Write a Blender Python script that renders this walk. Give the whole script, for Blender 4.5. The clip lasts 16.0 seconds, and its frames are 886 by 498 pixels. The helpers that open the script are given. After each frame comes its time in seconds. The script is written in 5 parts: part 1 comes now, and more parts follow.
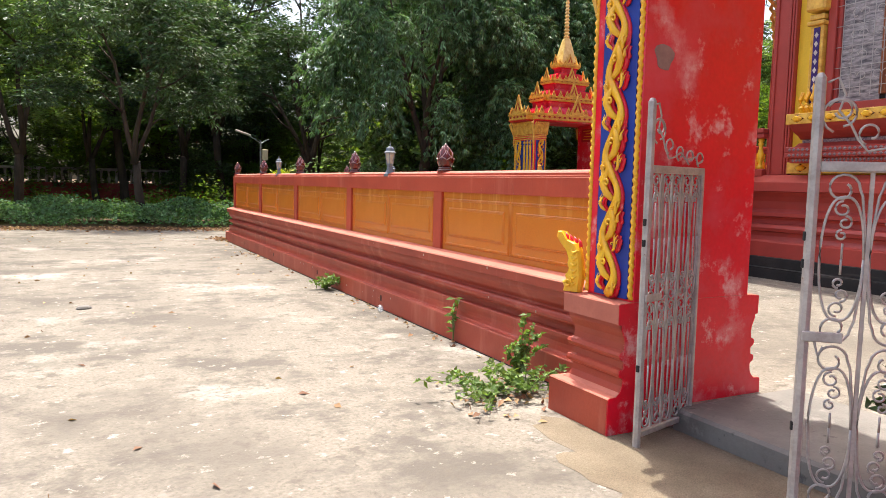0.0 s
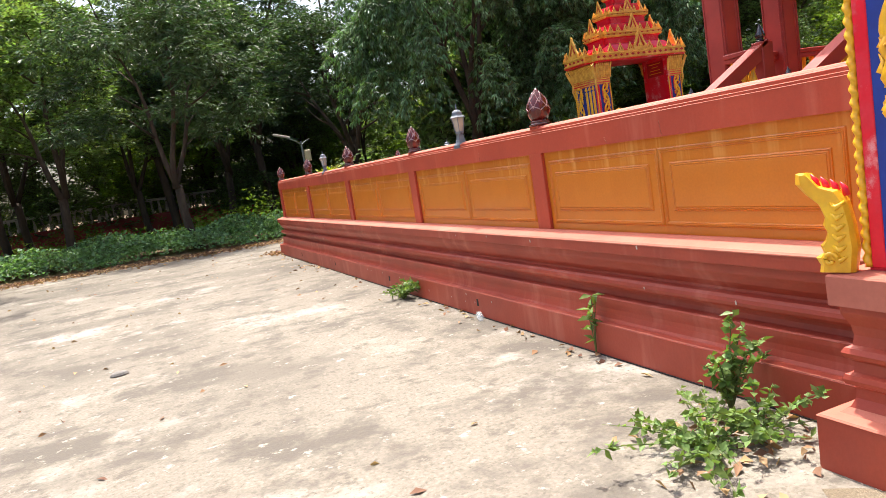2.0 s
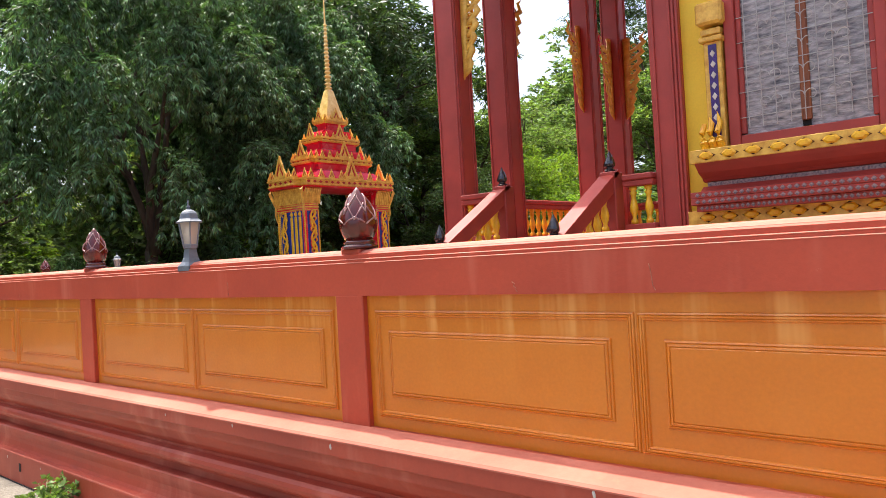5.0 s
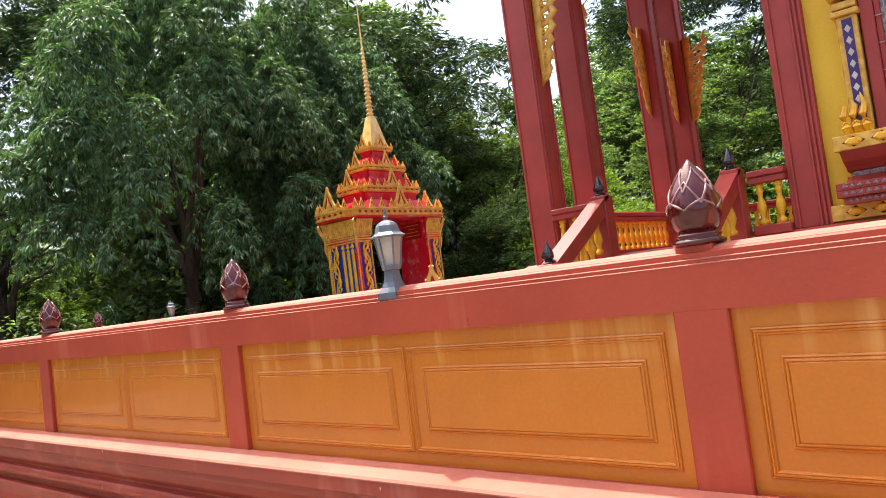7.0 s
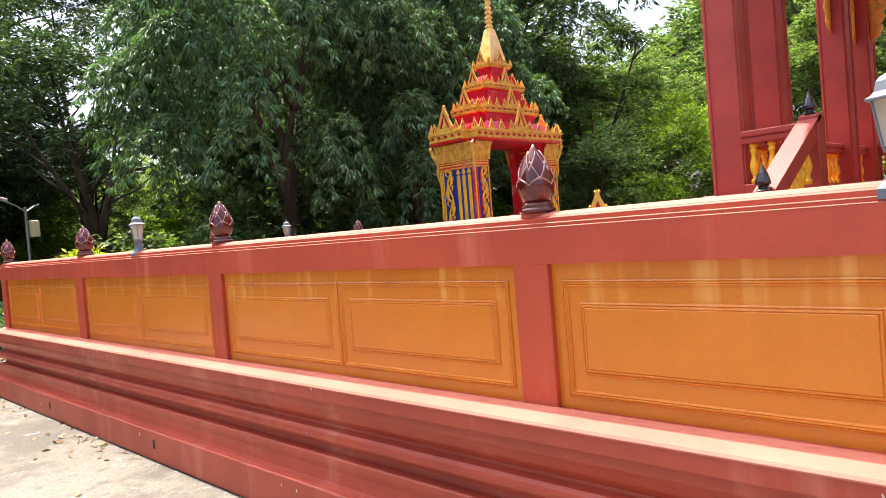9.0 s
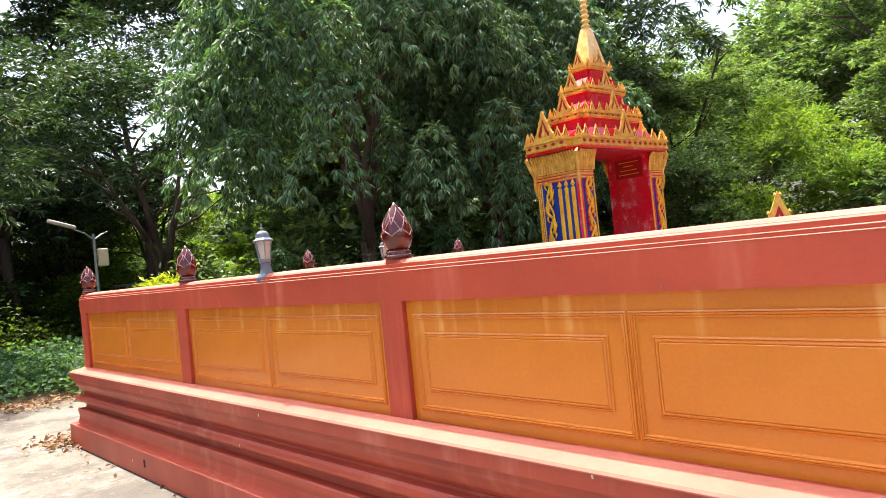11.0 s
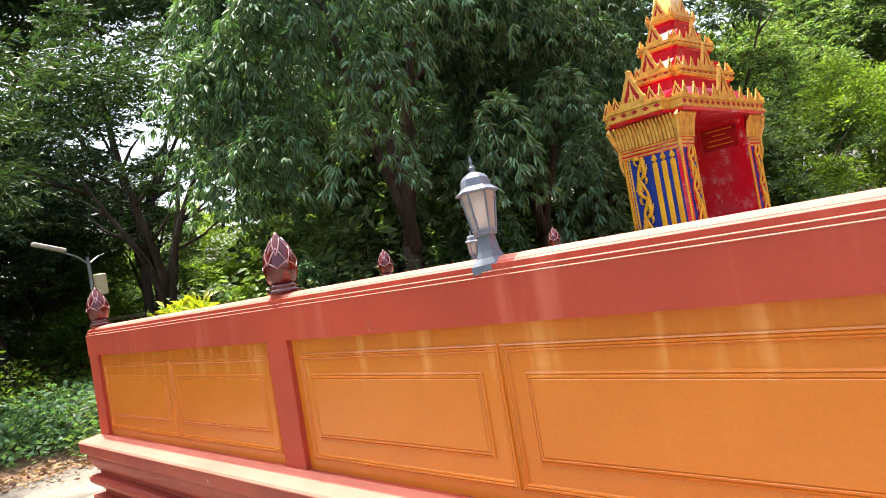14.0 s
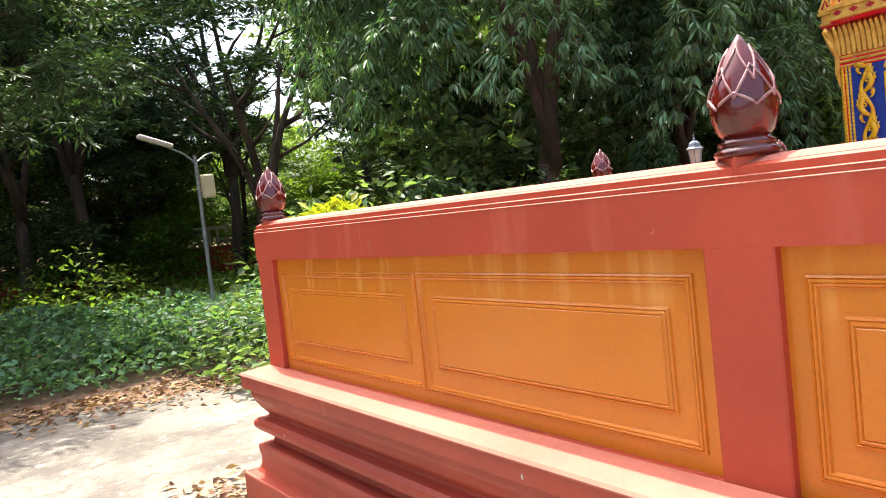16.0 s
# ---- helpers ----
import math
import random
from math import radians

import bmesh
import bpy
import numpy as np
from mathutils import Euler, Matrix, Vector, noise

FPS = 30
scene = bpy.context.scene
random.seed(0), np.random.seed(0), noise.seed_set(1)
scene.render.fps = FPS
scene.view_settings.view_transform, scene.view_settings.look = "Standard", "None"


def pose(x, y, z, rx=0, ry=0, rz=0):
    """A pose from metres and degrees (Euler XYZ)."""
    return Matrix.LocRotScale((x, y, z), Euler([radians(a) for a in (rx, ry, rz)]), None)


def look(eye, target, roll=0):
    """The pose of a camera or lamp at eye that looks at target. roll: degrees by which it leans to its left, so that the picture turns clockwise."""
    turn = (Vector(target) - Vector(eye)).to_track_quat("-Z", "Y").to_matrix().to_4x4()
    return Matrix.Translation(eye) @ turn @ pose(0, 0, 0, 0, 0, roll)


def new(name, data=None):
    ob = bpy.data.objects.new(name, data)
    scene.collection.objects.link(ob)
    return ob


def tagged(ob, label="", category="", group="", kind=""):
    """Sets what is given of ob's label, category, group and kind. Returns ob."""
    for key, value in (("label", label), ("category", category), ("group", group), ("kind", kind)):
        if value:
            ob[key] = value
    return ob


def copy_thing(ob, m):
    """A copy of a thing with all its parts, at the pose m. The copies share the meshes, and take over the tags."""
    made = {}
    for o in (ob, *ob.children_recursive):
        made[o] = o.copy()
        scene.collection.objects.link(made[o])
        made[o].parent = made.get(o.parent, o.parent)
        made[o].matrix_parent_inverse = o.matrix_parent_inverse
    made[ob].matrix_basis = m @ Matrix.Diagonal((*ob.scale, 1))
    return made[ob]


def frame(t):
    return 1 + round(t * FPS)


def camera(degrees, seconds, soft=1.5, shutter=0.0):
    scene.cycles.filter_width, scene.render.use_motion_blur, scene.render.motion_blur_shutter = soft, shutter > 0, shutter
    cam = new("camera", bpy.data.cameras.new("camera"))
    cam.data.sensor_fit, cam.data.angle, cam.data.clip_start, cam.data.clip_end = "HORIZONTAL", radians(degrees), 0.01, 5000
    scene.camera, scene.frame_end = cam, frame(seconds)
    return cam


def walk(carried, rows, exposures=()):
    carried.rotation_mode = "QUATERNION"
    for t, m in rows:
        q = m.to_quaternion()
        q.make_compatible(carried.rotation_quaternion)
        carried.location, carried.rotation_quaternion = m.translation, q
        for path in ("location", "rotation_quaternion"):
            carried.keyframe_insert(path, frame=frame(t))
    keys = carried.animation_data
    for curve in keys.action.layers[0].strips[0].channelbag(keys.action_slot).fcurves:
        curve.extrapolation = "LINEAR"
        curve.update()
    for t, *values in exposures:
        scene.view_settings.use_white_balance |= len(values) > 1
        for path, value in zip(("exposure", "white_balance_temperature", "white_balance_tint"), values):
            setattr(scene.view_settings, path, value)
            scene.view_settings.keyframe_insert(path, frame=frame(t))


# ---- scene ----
cam = camera(63.6, 16.0, soft=0.5)
PATH = [
    (0, (-0.237, 0.025, 1.509), (0.665, 1.8, 1.329), 1.3),
    (0.5, (-0.006, 0.488, 1.495), (0.908, 2.259, 1.321), 1.2),
    (1, (0.122, 0.954, 1.477), (1.048, 2.718, 1.31), -3.6),
    (1.5, (0.178, 1.389, 1.472), (1.045, 3.182, 1.293), -8.4),
    (2, (0.229, 1.878, 1.474), (0.978, 3.718, 1.238), -8.8),
    (2.5, (0.284, 2.333, 1.511), (1.186, 4.107, 1.307), -7.1),
    (3, (0.455, 2.815, 1.53), (1.483, 4.528, 1.44), -6.4),
    (3.5, (0.523, 3.289, 1.573), (1.694, 4.91, 1.525), -6.0),
    (4, (0.706, 3.621, 1.577), (1.982, 5.162, 1.574), -5.0),
    (4.5, (0.837, 3.957, 1.56), (2.209, 5.413, 1.541), -2.1),
    (4.7, (0.886, 4.102, 1.575), (2.378, 5.434, 1.565), -1.7),
    (6.8, (0.845, 5.685, 1.614), (2.395, 6.943, 1.744), -7.3),
    (7, (0.798, 5.882, 1.609), (2.316, 7.18, 1.719), -7.2),
    (7.5, (0.786, 6.368, 1.607), (2.269, 7.706, 1.701), -7.2),
    (8, (0.834, 6.856, 1.606), (2.287, 8.231, 1.65), -5.9),
    (8.5, (0.806, 7.334, 1.615), (2.238, 8.73, 1.616), -5.0),
    (9, (0.759, 7.717, 1.601), (2.165, 9.139, 1.552), -4.6),
    (9.5, (0.831, 8.15, 1.616), (2.217, 9.592, 1.623), -4.8),
    (10, (0.824, 8.587, 1.616), (2.175, 10.062, 1.645), -5.5),
    (10.2, (0.815, 8.753, 1.6), (2.154, 10.239, 1.627), -4.7),
    (12.3, (1.175, 10.621, 1.657), (2.474, 12.141, 1.694), -8.0),
    (12.5, (1.189, 10.781, 1.643), (2.499, 12.292, 1.689), -6.7),
    (13, (1.331, 11.238, 1.65), (2.658, 12.733, 1.716), -6.6),
    (13.5, (1.437, 11.712, 1.655), (2.786, 13.188, 1.707), -9.7),
    (14, (1.483, 12.179, 1.63), (2.838, 13.649, 1.688), -9.6),
    (14.5, (1.491, 12.672, 1.62), (2.824, 14.161, 1.674), -9.4),
    (15, (1.466, 13.189, 1.62), (2.744, 14.727, 1.6), -7.8),
    (15.5, (1.535, 13.724, 1.603), (2.754, 15.308, 1.559), -6.8),
    (16, (1.544, 14.266, 1.598), (2.747, 15.86, 1.49), -6.3),
]
walk(cam, [(t, look(eye, target, roll)) for t, eye, target, roll in PATH],
     exposures=[(0, 1.36), (4.5, 1.42), (7, 1.46), (8.5, 1.67), (10, 1.78), (12.5, 1.87), (14.5, 1.93), (16, 1.97)])


# ---- world, sun ----
SUN_EL, SUN_AZ = 71.5, 11.0   # degrees; azimuth from +y towards +x
world = bpy.data.worlds.new("sky")
scene.world = world
world.use_nodes = True
_n = world.node_tree.nodes
sky = _n.new("ShaderNodeTexSky")
sky.sky_type = "NISHITA"
sky.sun_disc = False
sky.sun_elevation, sky.sun_rotation = radians(SUN_EL), radians(SUN_AZ)
sky.air_density, sky.dust_density, sky.ozone_density = 1.0, 6.0, 1.0
_n["Background"].inputs["Strength"].default_value = 0.15
world.node_tree.links.new(sky.outputs["Color"], _n["Background"].inputs["Color"])
sun = new("sun", bpy.data.lights.new("sun", "SUN"))
sun.data.energy, sun.data.angle, sun.data.color = 3.1, radians(0.53), (1.0, 0.95, 0.86)
_sd = Vector((math.sin(radians(SUN_AZ)) * math.cos(radians(SUN_EL)), math.cos(radians(SUN_AZ)) * math.cos(radians(SUN_EL)), math.sin(radians(SUN_EL))))
sun.matrix_world = look(_sd * 60, (0, 0, 0))


# ---- materials ----
def rgb(r, g, b):
    """Linear colour from 0 to 255 values."""
    f = lambda v: ((v / 255 + 0.055) / 1.055) ** 2.4 if v > 10 else v / 255 / 12.92
    return (f(r), f(g), f(b), 1)


def mat(name, c1, c2, rough=0.6, big=1.5, fine=40.0, bump=0.15, metal=0.0, streak=None, streak_c=None, coat=0.0, per_island=0.0, spec=0.5, grain=0.9, stretch=None, rough_var=0.1, patch=None, bumpdist=0.01):
    """Two-scale mottled surface: c1 to c2 over large stains, fine grain in tone and relief, drip streaks and patches where given."""
    m = bpy.data.materials.new(name)
    m.use_nodes = True
    nt = m.node_tree
    N, L = nt.nodes, nt.links
    bs = N["Principled BSDF"]
    tc = N.new("ShaderNodeTexCoord")
    co = tc.outputs["Object"]
    if stretch:
        mp = N.new("ShaderNodeMapping")
        mp.inputs["Scale"].default_value = stretch
        L.new(co, mp.inputs["Vector"])
        co = mp.outputs["Vector"]

    def noi(scale, detail, vec=co, rgh=0.6):
        n = N.new("ShaderNodeTexNoise")
        n.inputs["Scale"].default_value, n.inputs["Detail"].default_value, n.inputs["Roughness"].default_value = scale, detail, rgh
        L.new(vec, n.inputs["Vector"])
        return n.outputs["Fac"]

    def ramp(fac, lo, hi):
        r = N.new("ShaderNodeMapRange")
        r.inputs["From Min"].default_value, r.inputs["From Max"].default_value = lo, hi
        L.new(fac, r.inputs["Value"])
        return r.outputs["Result"]

    def mix(fac, a, b, mode="MIX"):
        x = N.new("ShaderNodeMix")
        x.data_type, x.blend_type = "RGBA", mode
        for sock, v in ((x.inputs["Factor"], fac), (x.inputs["A"], a), (x.inputs["B"], b)):
            if hasattr(v, "is_linked"):
                L.new(v, sock)
            else:
                sock.default_value = v
        return x.outputs["Result"]

    bigf = noi(big, 5)
    finef = noi(fine, 3)
    col = mix(ramp(bigf, 0.35, 0.68), c1, c2)
    col = mix(ramp(finef, 0.3, 0.75), col, mix(1.0, col, (grain, grain, grain, 1), "MULTIPLY"))
    if streak:
        mp2 = N.new("ShaderNodeMapping")
        mp2.inputs["Scale"].default_value = streak
        L.new(tc.outputs["Object"], mp2.inputs["Vector"])
        sf = noi(1.0, 4, mp2.outputs["Vector"], 0.65)
        col = mix(ramp(sf, 0.56, 0.82), col, streak_c)
    if patch:
        for sc, lo, hi, pc in patch:
            col = mix(ramp(noi(sc, 6, tc.outputs["Object"], 0.7), lo, hi), col, pc)
    if per_island:
        g = N.new("ShaderNodeNewGeometry")
        hs = N.new("ShaderNodeHueSaturation")
        r1 = N.new("ShaderNodeMapRange")
        r1.inputs["To Min"].default_value, r1.inputs["To Max"].default_value = 1 - per_island, 1 + per_island
        L.new(g.outputs["Random Per Island"], r1.inputs["Value"])
        L.new(r1.outputs["Result"], hs.inputs["Value"])
        r2 = N.new("ShaderNodeMapRange")
        r2.inputs["To Min"].default_value, r2.inputs["To Max"].default_value = 0.5 - per_island * 0.05, 0.5 + per_island * 0.04
        L.new(g.outputs["Random Per Island"], r2.inputs["Value"])
        L.new(r2.outputs["Result"], hs.inputs["Hue"])
        L.new(col, hs.inputs["Color"])
        col = hs.outputs["Color"]
    L.new(col, bs.inputs["Base Color"])
    rr = N.new("ShaderNodeMapRange")
    rr.inputs["To Min"].default_value, rr.inputs["To Max"].default_value = max(0.02, rough - rough_var), min(1, rough + rough_var)
    L.new(bigf, rr.inputs["Value"])
    L.new(rr.outputs["Result"], bs.inputs["Roughness"])
    bs.inputs["Metallic"].default_value = metal
    bs.inputs["Coat Weight"].default_value = coat
    bs.inputs["Specular IOR Level"].default_value = spec
    if bump:
        bp = N.new("ShaderNodeBump")
        bp.inputs["Strength"].default_value, bp.inputs["Distance"].default_value = bump, bumpdist
        L.new(finef, bp.inputs["Height"])
        L.new(bp.outputs["Normal"], bs.inputs["Normal"])
    return m


def leaf_mat(name, c1, c2, vary=0.35, trans=0.3, rough=0.45):
    m = mat(name, c1, c2, rough=rough, big=0.5, fine=9, bump=0, per_island=vary, spec=0.25)
    N, L = m.node_tree.nodes, m.node_tree.links
    bs, out = N["Principled BSDF"], N["Material Output"]
    tr = N.new("ShaderNodeBsdfTranslucent")
    src = bs.inputs["Base Color"].links[0].from_socket
    br = N.new("ShaderNodeMix")
    br.data_type, br.blend_type = "RGBA", "MULTIPLY"
    br.inputs["Factor"].default_value = 1.0
    br.inputs["B"].default_value = (1.5, 1.6, 0.5, 1)
    L.new(src, br.inputs["A"])
    L.new(br.outputs["Result"], tr.inputs["Color"])
    mx = N.new("ShaderNodeMixShader")
    mx.inputs["Fac"].default_value = trans
    L.new(bs.outputs["BSDF"], mx.inputs[1])
    L.new(tr.outputs["BSDF"], mx.inputs[2])
    L.new(mx.outputs["Shader"], out.inputs["Surface"])
    return m


M_CONC = mat("worn_concrete", (0.275, 0.243, 0.200, 1), (0.215, 0.190, 0.157, 1), rough=0.9, big=0.4, fine=38, bump=0.8, spec=0.2, grain=0.62, bumpdist=0.014,
             patch=[(0.55, 0.54, 0.64, (0.33, 0.30, 0.26, 1)), (0.36, 0.49, 0.59, (0.150, 0.132, 0.110, 1)), (0.95, 0.50, 0.60, (0.118, 0.104, 0.088, 1)), (5.0, 0.54, 0.64, (0.13, 0.113, 0.093, 1)), (26.0, 0.54, 0.66, (0.13, 0.113, 0.09, 1)), (7.0, 0.60, 0.68, (0.37, 0.345, 0.30, 1))])
M_DIRT = mat("dry_soil", (0.20, 0.135, 0.09, 1), (0.13, 0.09, 0.06, 1), rough=0.95, big=0.5, fine=18, bump=0.6, spec=0.1, patch=[(0.3, 0.6, 0.7, (0.07, 0.085, 0.03, 1))])
M_SAND = mat("coarse_sand", (0.30, 0.245, 0.175, 1), (0.21, 0.165, 0.115, 1), rough=0.95, big=2.0, fine=120, grain=0.6, bump=0.9, spec=0.1, bumpdist=0.012)
M_STEP = mat("grey_cement", (0.21, 0.195, 0.175, 1), (0.125, 0.115, 0.105, 1), rough=0.85, big=1.6, fine=45, bump=0.3, patch=[(2.5, 0.58, 0.7, (0.30, 0.28, 0.25, 1)), (7.0, 0.6, 0.68, (0.08, 0.075, 0.07, 1))])
M_RED = mat("terracotta_paint", rgb(186, 73, 47), rgb(166, 61, 39), rough=0.55, big=1.1, fine=60, bump=0.08, streak=(3.0, 3.0, 0.35), streak_c=rgb(206, 112, 88),
            patch=[(14.0, 0.7, 0.78, rgb(214, 150, 128))])
M_PLINTH = mat("terracotta_plinth_paint", rgb(174, 70, 48), rgb(150, 58, 42), rough=0.5, big=1.3, fine=50, bump=0.12, streak=(2.5, 2.5, 0.5), streak_c=rgb(196, 116, 96),
               patch=[(9.0, 0.68, 0.78, rgb(120, 62, 50))])
# dusty terracotta with the glare of sunlit tops mixed into its colour
M_SUNLIT_DUSTY = mat("dusty_sunlit_terracotta", rgb(192, 114, 94), rgb(174, 96, 78), rough=0.8, big=1.5, fine=45, bump=0.1, patch=[(5.0, 0.62, 0.72, rgb(190, 110, 86))])
M_ORANGE = mat("ochre_paint", rgb(214, 126, 34), rgb(200, 112, 28), rough=0.32, coat=0.25, big=0.9, fine=70, bump=0.05, streak=(4.0, 4.0, 0.3), streak_c=rgb(224, 152, 66), spec=0.4)
M_PANEL = mat("ochre_panel_paint", rgb(212, 124, 34), rgb(200, 112, 28), rough=0.34, coat=0.25, big=1.3, fine=70, bump=0.05, spec=0.4)


def pale_streaks(m, colour, lo, hi):
    """Pale vertical streaks, strongest near the upper edge of a panel; its y axis points up the wall."""
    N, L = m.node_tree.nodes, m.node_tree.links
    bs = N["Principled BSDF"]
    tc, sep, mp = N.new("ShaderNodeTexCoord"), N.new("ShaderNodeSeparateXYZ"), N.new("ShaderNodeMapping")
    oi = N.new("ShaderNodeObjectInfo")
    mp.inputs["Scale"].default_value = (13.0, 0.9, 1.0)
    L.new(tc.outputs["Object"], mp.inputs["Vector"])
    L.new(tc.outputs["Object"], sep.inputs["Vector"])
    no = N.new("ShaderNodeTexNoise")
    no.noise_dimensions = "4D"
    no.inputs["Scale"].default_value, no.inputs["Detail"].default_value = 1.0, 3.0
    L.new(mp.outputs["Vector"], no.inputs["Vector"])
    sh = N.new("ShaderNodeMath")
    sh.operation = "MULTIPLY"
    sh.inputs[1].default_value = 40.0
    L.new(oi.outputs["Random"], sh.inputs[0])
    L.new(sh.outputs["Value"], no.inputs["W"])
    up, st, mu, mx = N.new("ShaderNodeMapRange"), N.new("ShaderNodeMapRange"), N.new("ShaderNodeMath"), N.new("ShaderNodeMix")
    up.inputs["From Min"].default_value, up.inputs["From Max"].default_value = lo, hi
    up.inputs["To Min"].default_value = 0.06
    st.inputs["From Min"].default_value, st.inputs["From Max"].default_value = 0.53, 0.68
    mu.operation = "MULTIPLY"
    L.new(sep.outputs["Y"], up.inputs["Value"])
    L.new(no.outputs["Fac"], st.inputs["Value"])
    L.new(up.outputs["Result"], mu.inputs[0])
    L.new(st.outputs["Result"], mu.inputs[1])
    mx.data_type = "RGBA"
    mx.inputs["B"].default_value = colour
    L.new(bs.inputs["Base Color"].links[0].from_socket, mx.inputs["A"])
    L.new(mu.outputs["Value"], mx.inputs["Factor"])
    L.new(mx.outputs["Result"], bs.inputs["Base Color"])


pale_streaks(M_PANEL, rgb(220, 148, 72), 0.40, 0.46)
M_GRED = mat("gate_red_paint", rgb(234, 6, 44), rgb(214, 5, 38), rough=0.36, big=1.4, fine=35, bump=0.06,
             patch=[(1.4, 0.48, 0.68, rgb(220, 66, 84)), (2.2, 0.535, 0.67, rgb(222, 122, 128)), (4.5, 0.57, 0.68, rgb(228, 164, 164))])
M_BOARD = mat("dark_red_board", rgb(186, 14, 34), rgb(160, 10, 28), rough=0.5, big=4, fine=50, bump=0.04)
M_CRACK = mat("old_paint_crack", rgb(128, 64, 46), rgb(210, 150, 124), rough=0.8, big=30, fine=60, bump=0)
M_GOLD = mat("gold_yellow_paint", rgb(246, 194, 40), rgb(226, 158, 26), rough=0.4, big=6, fine=50, bump=0.1, coat=0.15)
M_GOLDD = mat("old_gold_paint", rgb(236, 192, 86), rgb(196, 140, 52), rough=0.4, big=9, fine=60, bump=0.15)
M_PALEGOLD = mat("pale_gilt", rgb(246, 218, 140), rgb(222, 178, 88), rough=0.35, big=8, fine=50, bump=0.1, coat=0.2)
M_BLUE = mat("blue_paint", rgb(24, 62, 160), rgb(20, 44, 128), rough=0.5, big=4, fine=50, bump=0.05)
M_MAROON = mat("maroon_glaze", rgb(92, 20, 15), rgb(58, 12, 11), rough=0.16, big=7, fine=40, bump=0.02, coat=0.35, spec=0.5, rough_var=0.05)
# glaze on worn ridges, paled to paint in the highlights they catch
M_EDGE_GLINT = mat("worn_glaze_edge_glint", rgb(168, 132, 130), rgb(112, 58, 56), rough=0.25, big=20, fine=60, bump=0.02, coat=0.3)
M_LAMP = mat("grey_lamp_metal", rgb(112, 120, 130), rgb(90, 97, 106), rough=0.45, big=9, fine=80, bump=0.04)
M_YELLOW = mat("yellow_wall_paint", rgb(236, 198, 52), rgb(222, 180, 42), rough=0.6, big=0.8, fine=40, bump=0.05)
M_BRED = mat("temple_red_paint", rgb(176, 66, 56), rgb(150, 54, 46), rough=0.5, big=1.2, fine=50, bump=0.06)
M_PINK = mat("roof_crimson_paint", rgb(222, 40, 66), rgb(204, 26, 52), rough=0.25, big=3, fine=50, bump=0.04, coat=0.3)
M_PURPLE = mat("purple_mosaic", rgb(70, 40, 120), rgb(46, 28, 84), rough=0.3, big=30, fine=90, bump=0.1)
M_MOSAIC = mat("brown_mosaic", rgb(176, 150, 146), rgb(74, 58, 80), rough=0.3, big=40, fine=90, bump=0.2)
M_BLACK = mat("blackened_cement_and_dark_fill", rgb(44, 42, 40), rgb(26, 25, 25), rough=0.85, big=2, fine=40, bump=0.3, streak=(0.6, 0.6, 8), streak_c=rgb(92, 88, 82))
M_IRON = mat("silver_gate_paint", rgb(186, 180, 176), rgb(158, 150, 146), rough=0.4, big=10, fine=80, bump=0.08, metal=0.25, patch=[(16.0, 0.66, 0.74, rgb(110, 70, 50))])
M_BARK = mat("grey_brown_bark", rgb(92, 76, 62), rgb(56, 46, 38), rough=0.9, big=3, fine=14, bump=0.9, grain=0.6, stretch=(1, 1, 0.25), bumpdist=0.03)
M_LEAF_DROOP = leaf_mat("drooping_leaf", (0.138, 0.232, 0.112, 1), (0.060, 0.124, 0.060, 1), 0.70, 0.25, 0.42)
M_LEAF_MANGO = leaf_mat("mango_leaf", (0.082, 0.134, 0.060, 1), (0.045, 0.084, 0.037, 1), 0.65, 0.17, 0.42)
M_LEAF_LIGHT = leaf_mat("light_leaf", (0.170, 0.250, 0.045, 1), (0.115, 0.195, 0.038, 1), 0.4, 0.5)
M_LEAF_YOUNG = leaf_mat("young_tree_leaf", (0.175, 0.245, 0.090, 1), (0.095, 0.158, 0.060, 1), 0.65, 0.38, 0.4)
M_LEAF_FAR = leaf_mat("far_leaf", (0.150, 0.215, 0.105, 1), (0.092, 0.148, 0.070, 1), 0.6, 0.42)
M_LEAF_VINE = leaf_mat("vine_leaf", (0.145, 0.25, 0.14, 1), (0.105, 0.195, 0.10, 1), 0.5, 0.4)
M_LEAF_SHRUB = leaf_mat("croton_leaf", (0.40, 0.40, 0.035, 1), (0.22, 0.30, 0.03, 1), 0.4, 0.35)
M_LEAF_DRY = leaf_mat("dry_leaf", (0.34, 0.21, 0.12, 1), (0.24, 0.13, 0.075, 1), 0.5, 0.1, 0.8)
M_WHITE = mat("weathered_white_paint", rgb(214, 206, 196), rgb(180, 170, 160), rough=0.7, big=3, fine=40, bump=0.1)
M_STEEL = mat("galvanised_steel", rgb(150, 156, 156), rgb(124, 130, 130), rough=0.45, big=8, fine=60, bump=0.05, metal=0.6)
M_WOOD = mat("varnished_teak", rgb(150, 84, 42), rgb(112, 58, 28), rough=0.4, big=3, fine=30, bump=0.1, stretch=(6, 6, 0.8))


def glass(name, tint, rough=0.05, alpha=0.35):
    """Thin pane: part clear, part glossy tinted surface."""
    m = bpy.data.materials.new(name)
    m.use_nodes = True
    N, L = m.node_tree.nodes, m.node_tree.links
    bs, out = N["Principled BSDF"], N["Material Output"]
    bs.inputs["Base Color"].default_value, bs.inputs["Roughness"].default_value = tint, rough
    tp = N.new("ShaderNodeBsdfTransparent")
    mx = N.new("ShaderNodeMixShader")
    mx.inputs["Fac"].default_value = alpha
    L.new(tp.outputs["BSDF"], mx.inputs[1])
    L.new(bs.outputs["BSDF"], mx.inputs[2])
    L.new(mx.outputs["Shader"], out.inputs["Surface"])
    return m


